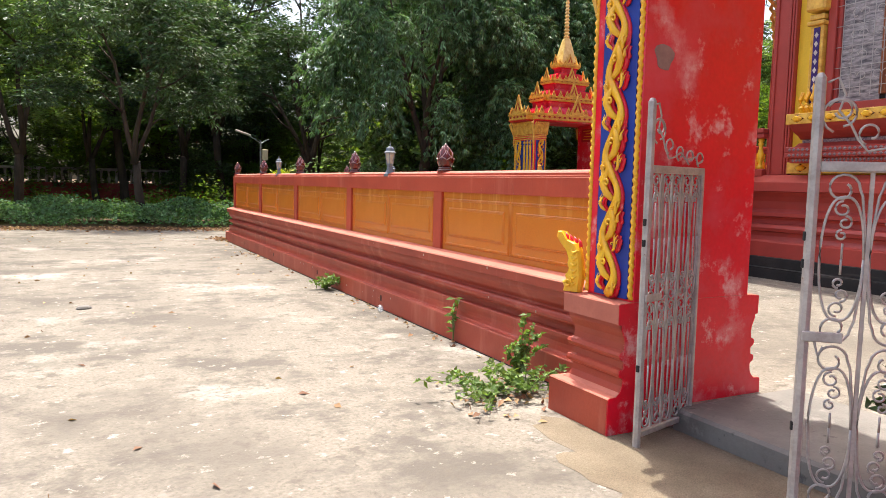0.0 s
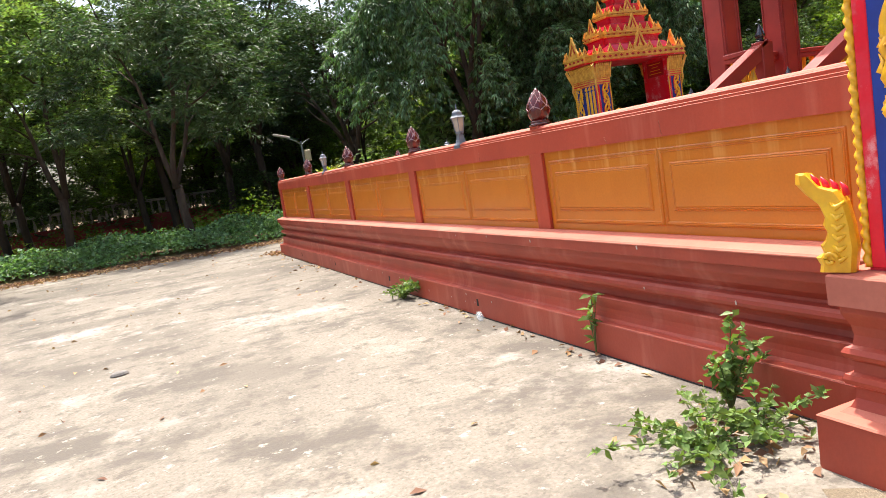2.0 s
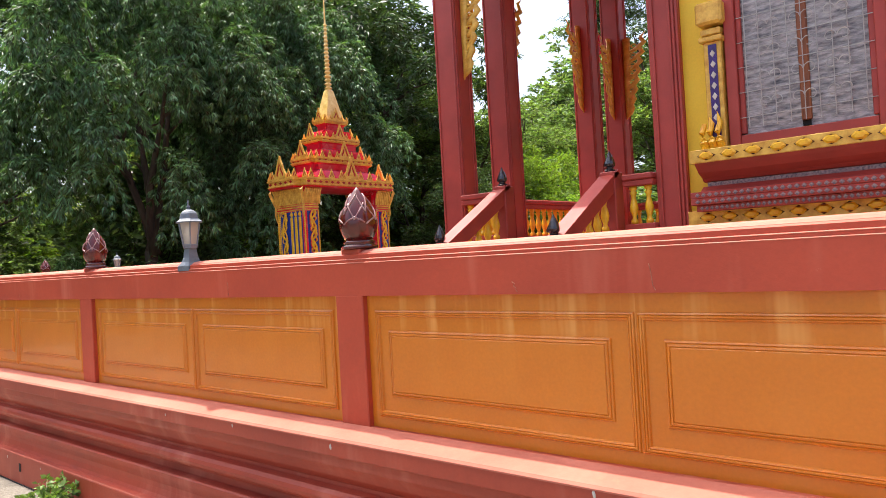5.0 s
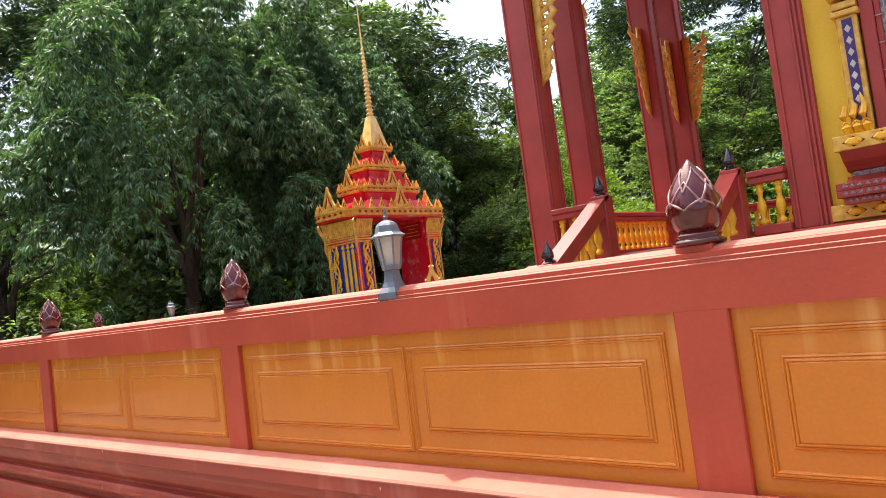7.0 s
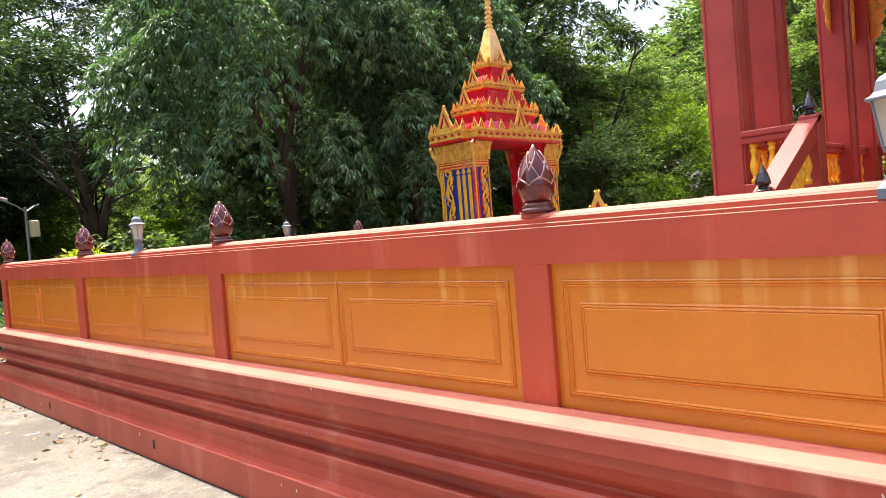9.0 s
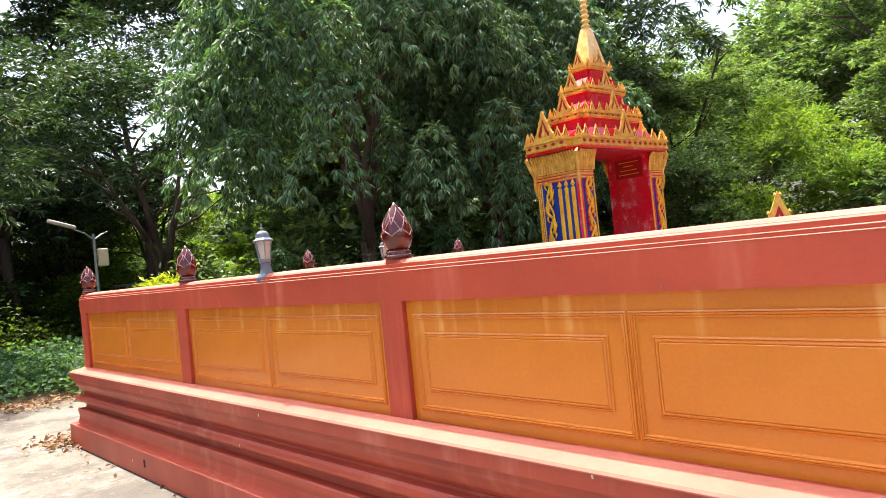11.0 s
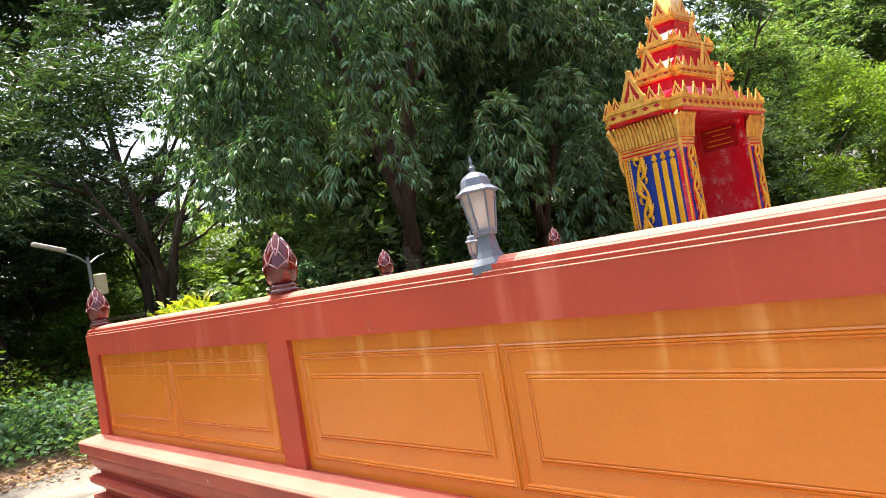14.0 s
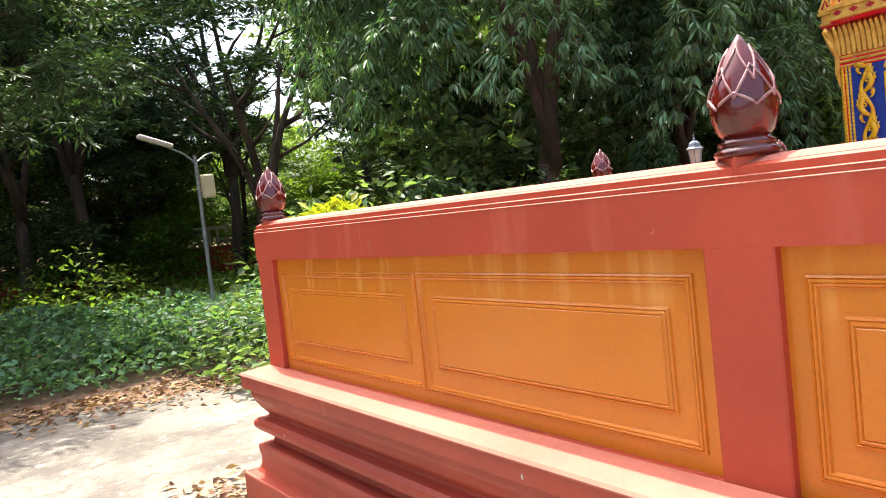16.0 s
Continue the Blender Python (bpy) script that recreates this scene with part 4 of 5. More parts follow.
    cr.tube(plane([(0.03, 1.98), (0.07, 2.0), (0.10, 1.93), (0.08, 1.86), (0.13, 1.80), (0.16, 1.74), (0.2, 1.69), (0.26, 1.70), (0.33, 1.73), (0.39, 1.69), (0.46, 1.70), (0.50, 1.71), (w - 0.06, 1.67), (w - 0.02, 1.69)]), 0.0058, 5)
    cr.tube(plane(arc(0.09, 1.86, 0.055, 160, -160, 12, -0.03)), 0.0058, 5)
    part("crest", cr, M_IRON, root, smooth=True)
    lt = MB().box((-0.012, -0.03, 0.86), (0.15, -0.014, 0.905), 0.004).tube([(0.04, -0.02, 0.86), (0.055, -0.025, 0.80), (0.075, -0.02, 0.84)], 0.006, 5)
    part("latch", lt, M_IRON, root, "flat sliding bolt")
    for z in (0.45, 1.18, 1.3):
        part("hinge_tab", MB().box((-0.029, -0.01, z), (0.0, 0.01, z + 0.04), 0.003), M_BLACK, root)
    return root


gate_leaf(pose(2.645, 3.135, 0.0, 0, 0, 15), 0.60, 5)
gate_leaf(pose(2.60, 2.075, 0.0, 0, 0, -41))


# ---- temple hall ----
TX = 12.9                      # axis
HX = 3.0                       # half width at the wall face
HY = 7.98                      # end of the hall, where the porch begins
PY = 11.80                     # porch front
FZ = 1.78                      # porch floor
tagged(part("wall_hall", MB().box((TX - HX, -8, FZ - 0.1), (TX + HX, HY, 7.75)), M_YELLOW), "smooth yellow plastered temple wall", "wall", kind="structure")
hall = thing("temple_base", pose(TX, 0, 0), "terracotta stepped temple platform with blackened foot", "platform", kind="structure")
TB = [(0.42, 0.10), (0.42, 0.30), (0.34, 0.31), (0.34, 0.46), (0.30, 0.47), (0.30, 0.70), (0.24, 0.73), (0.20, 0.80), (0.20, 0.86), (0.27, 0.88), (0.29, 0.93), (0.27, 0.98), (0.18, 1.00), (0.17, 1.06), (0.20, 1.10), (0.26, 1.12), (0.26, 1.17), (0.20, 1.20), (0.16, 1.24), (0.17, 1.36), (0.22, 1.44), (0.28, 1.50), (0.33, 1.52), (0.33, 1.66), (0.30, 1.68), (0.12, FZ)]
mk = lambda o, z: [(-HX - o, -8 - o, z), (HX + o, -8 - o, z), (HX + o, PY + o, z), (-HX - o, PY + o, z)]
part("platform_foot", MB().rings([mk(o, z) for o, z in TB[:5]], True, True), M_BLACK, hall, "blackened damp-stained cement foot")
part("platform_body", MB().rings([mk(o, z) for o, z in TB[4:]], True, True), M_BRED, hall)


def band(name, x, y0, y1, z0, z1, material, parent, inlay=None, pitch=0.22, gilt=None):
    """Wall band facing -x with a row of raised or inlaid lozenges."""
    b = part(name, MB().box((x, y0, z0), (x + 0.4, y1, z1), 0.008), material, parent)
    if inlay:
        n = int((y1 - y0) / pitch)
        zc, hq = (z0 + z1) / 2, (z1 - z0) * 0.36
        me = MB().rings([[(0, -pitch * 0.42, 0), (0, 0, -hq), (0, pitch * 0.42, 0), (0, 0, hq)], [(-0.012, -pitch * 0.36, 0), (-0.012, 0, -hq * 0.8), (-0.012, pitch * 0.36, 0), (-0.012, 0, hq * 0.8)]], True, True).mesh("lozenge", inlay)
        for i in range(n):
            part("lozenge", me, None, b, at=Matrix.Translation((x, y0 + pitch * (i + 0.5), zc)))
            if gilt:
                part("boss", gilt, None, b, at=Matrix.Translation((x - 0.01, y0 + pitch * (i + 0.5), zc)))
    return b


XF = TX - HX       # hall face
BOSS = MB().rings([[(0, -0.092, 0), (0, -0.045, -0.044), (0, 0.045, -0.044), (0, 0.092, 0), (0, 0.045, 0.044), (0, -0.045, 0.044)], [(-0.022, -0.06, 0), (-0.022, -0.03, -0.026), (-0.022, 0.03, -0.026), (-0.022, 0.06, 0), (-0.022, 0.03, 0.026), (-0.022, -0.03, 0.026)]], True, True).mesh("boss", M_GOLD)
dado = thing("wall_dado", pose(0, 0, 0), "gilt and mosaic dado along the temple wall", "trim", kind="structure")
band("gilt_band", XF - 0.10, -3, 7.78, 1.80, 1.98, M_GOLDD, dado, M_MAROON, 0.26, BOSS)
hallcorner = thing("corner_pilaster", pose(XF - 0.06, 7.98, FZ), "terracotta grooved corner pilaster of the hall", "pilaster")
part("shaft", MB().box((0, -0.21, 0), (0.4, 0.21, 5.9), 0.01), M_BRED, hallcorner)
for u in (-0.19, -0.14, -0.09, 0.14):
    part("fillet", MB().box((-0.025, u - 0.016, 0), (0.02, u + 0.016, 5.9), 0.006), M_BRED, hallcorner)

# window with its aedicule, sill brackets and grille
win = thing("window_1", pose(XF, 6.35, 0), "temple window in a carved gilt and mosaic surround", "window", kind="structure")
WH = 0.72
# black sheet painted in for the shade behind the panes
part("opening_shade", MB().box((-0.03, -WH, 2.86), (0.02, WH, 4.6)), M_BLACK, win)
fr = MB()
for sgn in (-1, 1):
    fr.box((-0.14, sgn * WH, 2.70), (0.0, sgn * (WH + 0.13), 4.7), 0.01).box((-0.09, sgn * (WH - 0.06), 2.86), (0.0, sgn * WH, 4.6), 0.008)
fr.box((-0.12, -WH, 2.70), (0.0, WH, 2.84), 0.008)
part("window_frame", fr, M_BRED, win, "dull red window frame")
for k in range(2):
    part("pane", MB().box((-0.05, -WH + 0.01 + k * 0.76, 2.84), (-0.035, -0.04 + k * 0.75, 4.6)), M_WGLASS, win, "figured silvery glass pane")
part("window_mullion", MB().box((-0.075, -0.055, 2.92), (-0.02, 0.055, 4.6), 0.01), M_WOOD, win, "brown wooden mullion")
gr = MB()
for k in range(9):
    y = -WH + 0.1 + (2 * WH - 0.2) * k / 8
    gr.tube([(-0.10, y, 2.92), (-0.10, y, 4.6)], 0.006, 5)
for z in (3.05, 3.35, 3.65, 3.95, 4.25):
    gr.tube([(-0.10, -WH, z), (-0.10, WH, z)], 0.006, 5)
for y in (-0.36, 0.0, 0.36):
    for z in (3.2, 3.5, 3.8, 4.1):
        for sg in (-1, 1):
            gr.tube([(-0.11, y + sg * a, z + b) for a, b in arc(0.07, 0, 0.07, 180, -120, 9, -0.03)], 0.006, 5)
part("grille", gr, M_IRON, win, "thin wrought iron window grille")
for sgn in (-1, 1):
    col = part("window_column", MB().box((-0.2, sgn * (WH + 0.15), 2.70), (0.0, sgn * (WH + 0.36), 4.02), 0.01), M_GOLDD, win, "gilt pilaster with a purple mosaic strip")
    part("mosaic_strip", MB().box((-0.212, sgn * (WH + 0.20), 2.86), (-0.198, sgn * (WH + 0.30), 3.98)), M_PURPLE, col)
    dm = MB()
    for k in range(8):
        zc = 2.96 + 0.13 * k
        y = sgn * (WH + 0.25)
        dm.rings([[(-0.21, y - 0.035, zc), (-0.21, y, zc - 0.05), (-0.21, y + 0.035, zc), (-0.21, y, zc + 0.05)], [(-0.22, y - 0.028, zc), (-0.22, y, zc - 0.04), (-0.22, y + 0.028, zc), (-0.22, y, zc + 0.04)]], True, True)
    part("mirror_lozenge", dm, M_WHITE, col)
    cp = MB().box((-0.25, sgn * (WH + 0.12), 4.02), (0, sgn * (WH + 0.4), 4.08), 0.01).box((-0.22, sgn * (WH + 0.14), 4.10), (0, sgn * (WH + 0.38), 4.18), 0.01).box((-0.28, sgn * (WH + 0.10), 4.22), (0, sgn * (WH + 0.42), 4.5), 0.03)
    part("capital", cp, M_GOLDD, col)
    fl = MB()
    for k in range(3):
        y, top = sgn * (WH + 0.20 + 0.095 * k), 3.16 - 0.06 * k
        fl.tube([(-0.21, y, 2.70), (-0.25, y + sgn * 0.01, 2.80), (-0.25, y + sgn * 0.03, 2.92), (-0.24, y, 3.02), (-0.23, y + sgn * 0.03, top)], [0.055, 0.066, 0.052, 0.034, 0.004], 8, 0.7)
        fl.tube([(-0.27, y + a, 2.82 + b) for a, b in arc(0.0, 0.0, 0.04, 0, 330, 10, -0.025)], 0.010, 5)
    part("flame_foot", fl, M_GOLD, col)
band("sill_band", -0.42, -1.25, 1.25, 2.54, 2.70, M_GOLDD, win, M_MAROON, 0.27, BOSS)
part("sill_moulding", MB().sweep([(-0.1, 2.31), (0.12, 2.33), (0.16, 2.37), (0.28, 2.43), (0.36, 2.50), (0.40, 2.54), (-0.1, 2.54)], (0, -1.2, 0), (-1, 0, 0), (0, 1.2, 0), (-1, 0, 0)), M_BRED, win)
part("thin_mosaic", MB().box((-0.13, -1.15, 2.26), (0.1, 1.15, 2.32)), M_MOSAIC, win)
part("sill_slope", MB().sweep([(-0.1, 2.19), (0.3, 2.19), (0.22, 2.22), (0.14, 2.27), (-0.1, 2.27)], (0, -1.2, 0), (-1, 0, 0), (0, 1.2, 0), (-1, 0, 0)), M_BRED, win)
band("mosaic_band", -0.33, -1.3, 1.3, 2.12, 2.20, M_BRED, win, M_MOSAIC, 0.075)
band("mosaic_band", -0.332, -1.3, 1.3, 2.04, 2.118, M_BRED, win, M_MOSAIC, 0.075)
band("lower_mosaic", -0.28, -1.25, 1.25, 1.96, 2.04, M_BRED, win, M_MOSAIC, 0.06)


# porch
def porch_post(x, y, tip_side):
    root = thing("porch_post", pose(x, y, FZ - 0.02), "terracotta grooved porch post with flame brackets", "post", "porch posts")
    part("shaft", MB().box((-0.2, -0.2, 0), (0.2, 0.2, 5.98), 0.012), M_BRED, root)
    for u in (-0.18, 0.18):
        for v in (-1, 1):
            part("fillet", MB().box((v * 0.196, u - 0.014, 0), (v * 0.218, u + 0.014, 5.96), 0.006), M_BRED, root)
            part("fillet", MB().box((u - 0.014, v * 0.196, 0), (u + 0.014, v * 0.218, 5.96), 0.006), M_BRED, root)
            part("fillet", MB().box((u * 0.72 - 0.014, v * 0.196, 0), (u * 0.72 + 0.014, v * 0.214, 5.96), 0.006), M_BRED, root)
    br = MB().tube([(0.0, 0, 0.0), (0.03, 0, 0.25), (0.03, 0, 0.7), (0.05, 0, 1.3), (0.05, 0, 1.8)], [0.012, 0.04, 0.05, 0.06, 0.06], 6, 0.5, (0, 1, 0))
    for k in range(8):
        z0, ln = 0.16 + 0.2 * k, 0.09 + 0.034 * k
        br.tube([(0.0, 0, z0 - 0.12), (ln * 0.55, 0, z0 - 0.05), (ln, 0, z0 + 0.07), (ln * 0.85, 0, z0 + 0.2), (ln * 1.1, 0, z0 + 0.3)], [0.02, 0.045, 0.05, 0.03, 0.004], 6, 0.5, (0, 1, 0))
        br.tube([(a, -0.01, b) for a, b in arc(ln * 0.5, z0 + 0.03, 0.05, 0, 320, 10, -0.03)], 0.014, 5, 0.7, (0, 1, 0))
    for q, mt in tip_side:
        part("flame_bracket", br, mt, root, "carved flame bracket", True, at=Matrix.Translation((0.21 * math.cos(radians(q)), 0.21 * math.sin(radians(q)), 2.66)) @ pose(0, 0, 0, 0, 0, q) @ Matrix.Diagonal((1.5, 1.3, 1, 1)))
    return root


porch_post(9.98, 11.58, [(0, M_GOLD), (-90, M_GOLDD)])
porch_post(11.35, 11.58, [(0, M_GOLDD)])
porch_post(14.45, 11.58, [(180, M_GOLDD), (0, M_GRED)])
porch_post(15.82, 11.58, [(180, M_GOLDD), (-90, M_GOLDD)])


def baluster_mesh():
    return MB().lathe([(0.05, 0), (0.05, 0.05), (0.03, 0.07), (0.028, 0.10), (0.05, 0.16), (0.058, 0.21), (0.045, 0.28), (0.028, 0.34), (0.034, 0.38), (0.05, 0.42), (0.03, 0.44), (0.05, 0.46), (0.05, 0.50)], 12).mesh("baluster", M_GOLD, True)


BAL = baluster_mesh()


def balustrade(p, q, step=0.2):
    root = thing("balustrade", pose(p[0], p[1], FZ, 0, 0, math.degrees(math.atan2(q[1] - p[1], q[0] - p[0]))), "terracotta balustrade with gilt vase balusters", "balustrade", "porch balustrades")
    L = math.hypot(q[0] - p[0], q[1] - p[1])
    part("top_rail", MB().box((0, -0.09, 0.60), (L, 0.09, 0.68), 0.012).box((0, -0.11, 0.68), (L, 0.11, 0.76), 0.015), M_BRED, root)
    part("bottom_rail", MB().box((0, -0.09, -0.02), (L, 0.09, 0.10), 0.01), M_BRED, root)
    n = max(2, int(L / step))
    for k in range(n):
        part("baluster", BAL, None, root, at=Matrix.Translation((L * (k + 0.5) / n, 0, 0.10)))
    return root


balustrade((9.82, 8.19), (9.82, 8.62))
balustrade((9.82, 10.72), (9.82, 11.38))
balustrade((10.18, 11.6), (11.15, 11.6))
balustrade((11.56, 11.6), (14.24, 11.6))
balustrade((14.66, 11.6), (15.62, 11.6))
balustrade((15.95, 8.2), (15.95, 11.38))


def black_finial(m):
    root = thing("black_finial", m, "small black glazed lotus bud on a stair newel", "finial", "newel finials")
    part("bud", MB().lathe([(0.055, 0), (0.075, 0.02), (0.05, 0.045), (0.05, 0.06), (0.075, 0.08), (0.078, 0.11), (0.066, 0.15), (0.045, 0.2), (0.02, 0.25), (0.003, 0.29)], 12, wob=lambda a, z: 1 + 0.07 * math.sin(3 * a + 20 * z)), M_BFIN, root)


M_BFIN = mat("black_glaze", rgb(44, 38, 44), rgb(26, 22, 26), rough=0.25, big=8, fine=40, bump=0.05, coat=0.5)
stair = thing("temple_stair", pose(0, 0, 0), "terracotta stair climbing to the temple porch", "stairs")
for k in range(9):
    part("step", MB().box((9.6 - 0.29 * (k + 1), 8.95, 0.12), (9.6 - 0.29 * k, 10.4, FZ - 0.183 * (k + 1)), 0.01), M_STEP, stair)
for y in (8.78, 10.56):
    rail = MB().add([(9.78, y - 0.09, 2.40), (9.78, y + 0.09, 2.40), (9.78, y + 0.09, 2.58), (9.78, y - 0.09, 2.58), (8.22, y - 0.09, 1.52), (8.22, y + 0.09, 1.52), (8.22, y + 0.09, 1.70), (8.22, y - 0.09, 1.70)], [(0, 1, 2, 3), (7, 6, 5, 4), (0, 3, 7, 4), (1, 5, 6, 2), (3, 2, 6, 7), (0, 4, 5, 1)])
    rail.add([(9.76, y - 0.11, 2.57), (9.76, y + 0.11, 2.57), (9.76, y + 0.11, 2.63), (9.76, y - 0.11, 2.63), (8.2, y - 0.11, 1.69), (8.2, y + 0.11, 1.69), (8.2, y + 0.11, 1.75), (8.2, y - 0.11, 1.75)], [(0, 1, 2, 3), (7, 6, 5, 4), (0, 3, 7, 4), (1, 5, 6, 2), (3, 2, 6, 7), (0, 4, 5, 1)])
    part("stair_rail", rail, M_BRED, stair)
    for k in range(6):
        x = 9.5 - 0.22 * k
        part("baluster", BAL, None, stair, at=Matrix.Translation((x, y, 1.80 - (9.5 - x) * 0.564)))
    part("stringer", MB().add([(9.78, y - 0.09, 0.1), (9.78, y + 0.09, 0.1), (9.78, y + 0.09, 1.82), (9.78, y - 0.09, 1.82), (8.22, y - 0.09, 0.1), (8.22, y + 0.09, 0.1), (8.22, y + 0.09, 0.95), (8.22, y - 0.09, 0.95)], [(0, 1, 2, 3), (7, 6, 5, 4), (0, 3, 7, 4), (1, 5, 6, 2), (3, 2, 6, 7), (0, 4, 5, 1)]), M_BRED, stair)
    part("newel", MB().box((9.62, y - 0.11, FZ - 0.1), (9.86, y + 0.11, 2.60), 0.012), M_BRED, stair)
    part("newel", MB().box((8.08, y - 0.12, 0.1), (8.32, y + 0.12, 1.74), 0.012), M_BRED, stair)
    black_finial(pose(9.72, y, 2.60))
    black_finial(pose(8.2, y, 1.735))
# roof over hall and porch
rf = thing("temple_roof", pose(TX, 0, 7.7), "terracotta temple roof on a red ceiling", "roof", kind="structure")
part("ceiling", MB().box((-3.3, -8.3, 0.02), (3.3, 12.1, 0.2)), M_GRED, rf)
part("roof_slope", MB().rings([[(-3.7, y, 0.2), (3.7, y, 0.2), (0, y, 3.6)] for y in (-8.6, 12.3)], True, True), M_BRED, rf)


def sema(m):
    root = thing("boundary_stone", m, "gilt leaf-shaped temple boundary stone", "stone")
    part("pedestal", MB().box((-0.3, -0.3, 0), (0.3, 0.3, 0.9), 0.03).box((-0.24, -0.24, 0.9), (0.24, 0.24, 1.3), 0.03), M_BRED, root)
    a, b = antefix(0.42, 0.58)
    o = part("stone_leaf", a, None, root, at=pose(0, 0, 1.28, 0, 0, -60))
    part("heart", b, None, o)


sema(pose(8.44, 12.68, 0.12))


# ---- far fence, street lamp ----
FY = 44.0
fence = thing("far_fence", pose(0, FY, 0), "terracotta parapet with weathered white balusters beyond the trees", "fence", kind="structure")
part("parapet", MB().box((-60, -0.15, -0.1), (45, 0.15, 1.15), 0.02), M_BRED, fence)
part("top_rail", MB().box((-60, -0.14, 1.84), (45, 0.14, 1.98), 0.02), M_WHITE, fence)
bal = MB().lathe([(0.07, 0), (0.05, 0.06), (0.09, 0.2), (0.05, 0.45), (0.08, 0.70)], 6).mesh("baluster", M_WHITE, True)
for k in range(230):
    part("baluster", bal, None, fence, at=Matrix.Translation((-52 + 0.38 * k, 0, 1.15)))

sl = thing("street_lamp", pose(5.55, 26.0, 0) @ Matrix.Diagonal((0.78, 0.78, 0.78, 1)), "thin galvanised lamp post with two fluorescent heads", "street lamp")
part("pole", MB().lathe([(0.05, -0.02), (0.045, 1.5), (0.04, 3.75)], 10), M_STEEL, sl)
part("arm", MB().tube([(0, 0, 3.6), (-0.25, -0.1, 3.78), (-0.55, -0.2, 3.9)], 0.022, 8), M_STEEL, sl)
part("arm", MB().tube([(0, 0, 3.6), (0.25, 0.1, 3.76), (0.42, 0.15, 3.82)], 0.018, 8), M_STEEL, sl)
part("lamp_head", MB().box((-0.38, -0.07, -0.04), (0.38, 0.07, 0.05), 0.025), M_WHITE, sl, "white fluorescent lamp head", at=pose(-0.85, -0.3, 4.03, 0, 14, 18))
part("meter_box", MB().box((-0.13, -0.09, 0), (0.13, 0.09, 0.5), 0.03), mat("faded_cream_plastic", rgb(206, 190, 150), rgb(188, 172, 134), rough=0.5), sl, "faded cream box strapped to the pole", at=pose(0.2, 0, 2.85))


# ---- trees and plants ----
def leaf_mesh(name, P, D, L, W, material, fold=0.35, droop=0.12, seed=0):
    """Folded two-triangle leaves at points P along ways D."""
    r = np.random.default_rng(seed)
    n = len(P)
    P, D = np.asarray(P, float), np.asarray(D, float)
    D /= np.linalg.norm(D, axis=1)[:, None] + 1e-9
    rv = r.normal(size=(n, 3))
    rv[:, 2] += 1.2
    S = np.cross(D, rv)
    S /= np.linalg.norm(S, axis=1)[:, None] + 1e-9
    U = np.cross(S, D)
    L, W = np.broadcast_to(L, n)[:, None], np.broadcast_to(W, n)[:, None]
    mid = P + D * L * 0.45
    up = U * W * fold
    tip = P + D * L
    tip[:, 2] -= (L * droop)[:, 0]
    V = np.stack([P, mid + S * W * 0.5 + up * 0.5, tip, mid - S * W * 0.5 + up * 0.5], 1).reshape(-1, 3)
    me = bpy.data.meshes.new(name)
    me.vertices.add(n * 4)
    me.vertices.foreach_set("co", V.astype(np.float32).ravel())
    b = np.arange(n)[:, None] * 4
    F = np.concatenate([b + [0, 1, 2], b + [0, 2, 3]], 1).astype(np.int32).ravel()
    me.loops.add(n * 6)
    me.loops.foreach_set("vertex_index", F)
    me.polygons.add(n * 2)
    me.polygons.foreach_set("loop_start", np.arange(0, n * 6, 3, dtype=np.int32))
    me.polygons.foreach_set("loop_total", np.full(n * 2, 3, np.int32))
    me.update(calc_edges=True)
    me.materials.append(material)
    return me


def crown(name, seed, c, rad, blobs, clusters, leaves, L, W, material, hang=0.5, blob_r=(0.7, 1.3), flat_bottom=-0.6):
    """Crown of leaf rosettes on many clumps; hang pulls the leaves down."""
    r = np.random.default_rng(seed)
    P, D, SZ = [], [], []
    for _ in range(blobs):
        v = r.normal(size=3)
        v /= np.linalg.norm(v)
        if v[2] < flat_bottom:
            v[2] *= -0.5
        q = r.uniform(0.25, 1.0) ** 0.5
        bc = np.array(c) + v * np.array(rad) * q
        br = r.uniform(*blob_r)
        k = clusters
        n = r.normal(size=(k, 3))
        n /= np.linalg.norm(n, axis=1)[:, None]
        n[:, 2] = np.where(n[:, 2] < -0.35, -n[:, 2], n[:, 2])
        cp = bc + n * br * r.uniform(0.55, 1.0, (k, 1)) * np.array([1, 1, 0.75])
        for j in range(k):
            a = r.uniform(0, 2 * np.pi, leaves)
            out = np.stack([np.cos(a), np.sin(a), r.uniform(-0.2, 0.7, leaves) - hang * 1.6], 1)
            out += n[j] * 0.6
            P.append(cp[j] + out * r.uniform(0.0, 0.12, (leaves, 1)))
            D.append(out)
            SZ.append(r.uniform(0.65, 1.2, leaves))
    P, D, SZ = np.concatenate(P), np.concatenate(D), np.concatenate(SZ)
    return leaf_mesh(name, P, D, L * SZ, W * SZ, material, seed=seed)


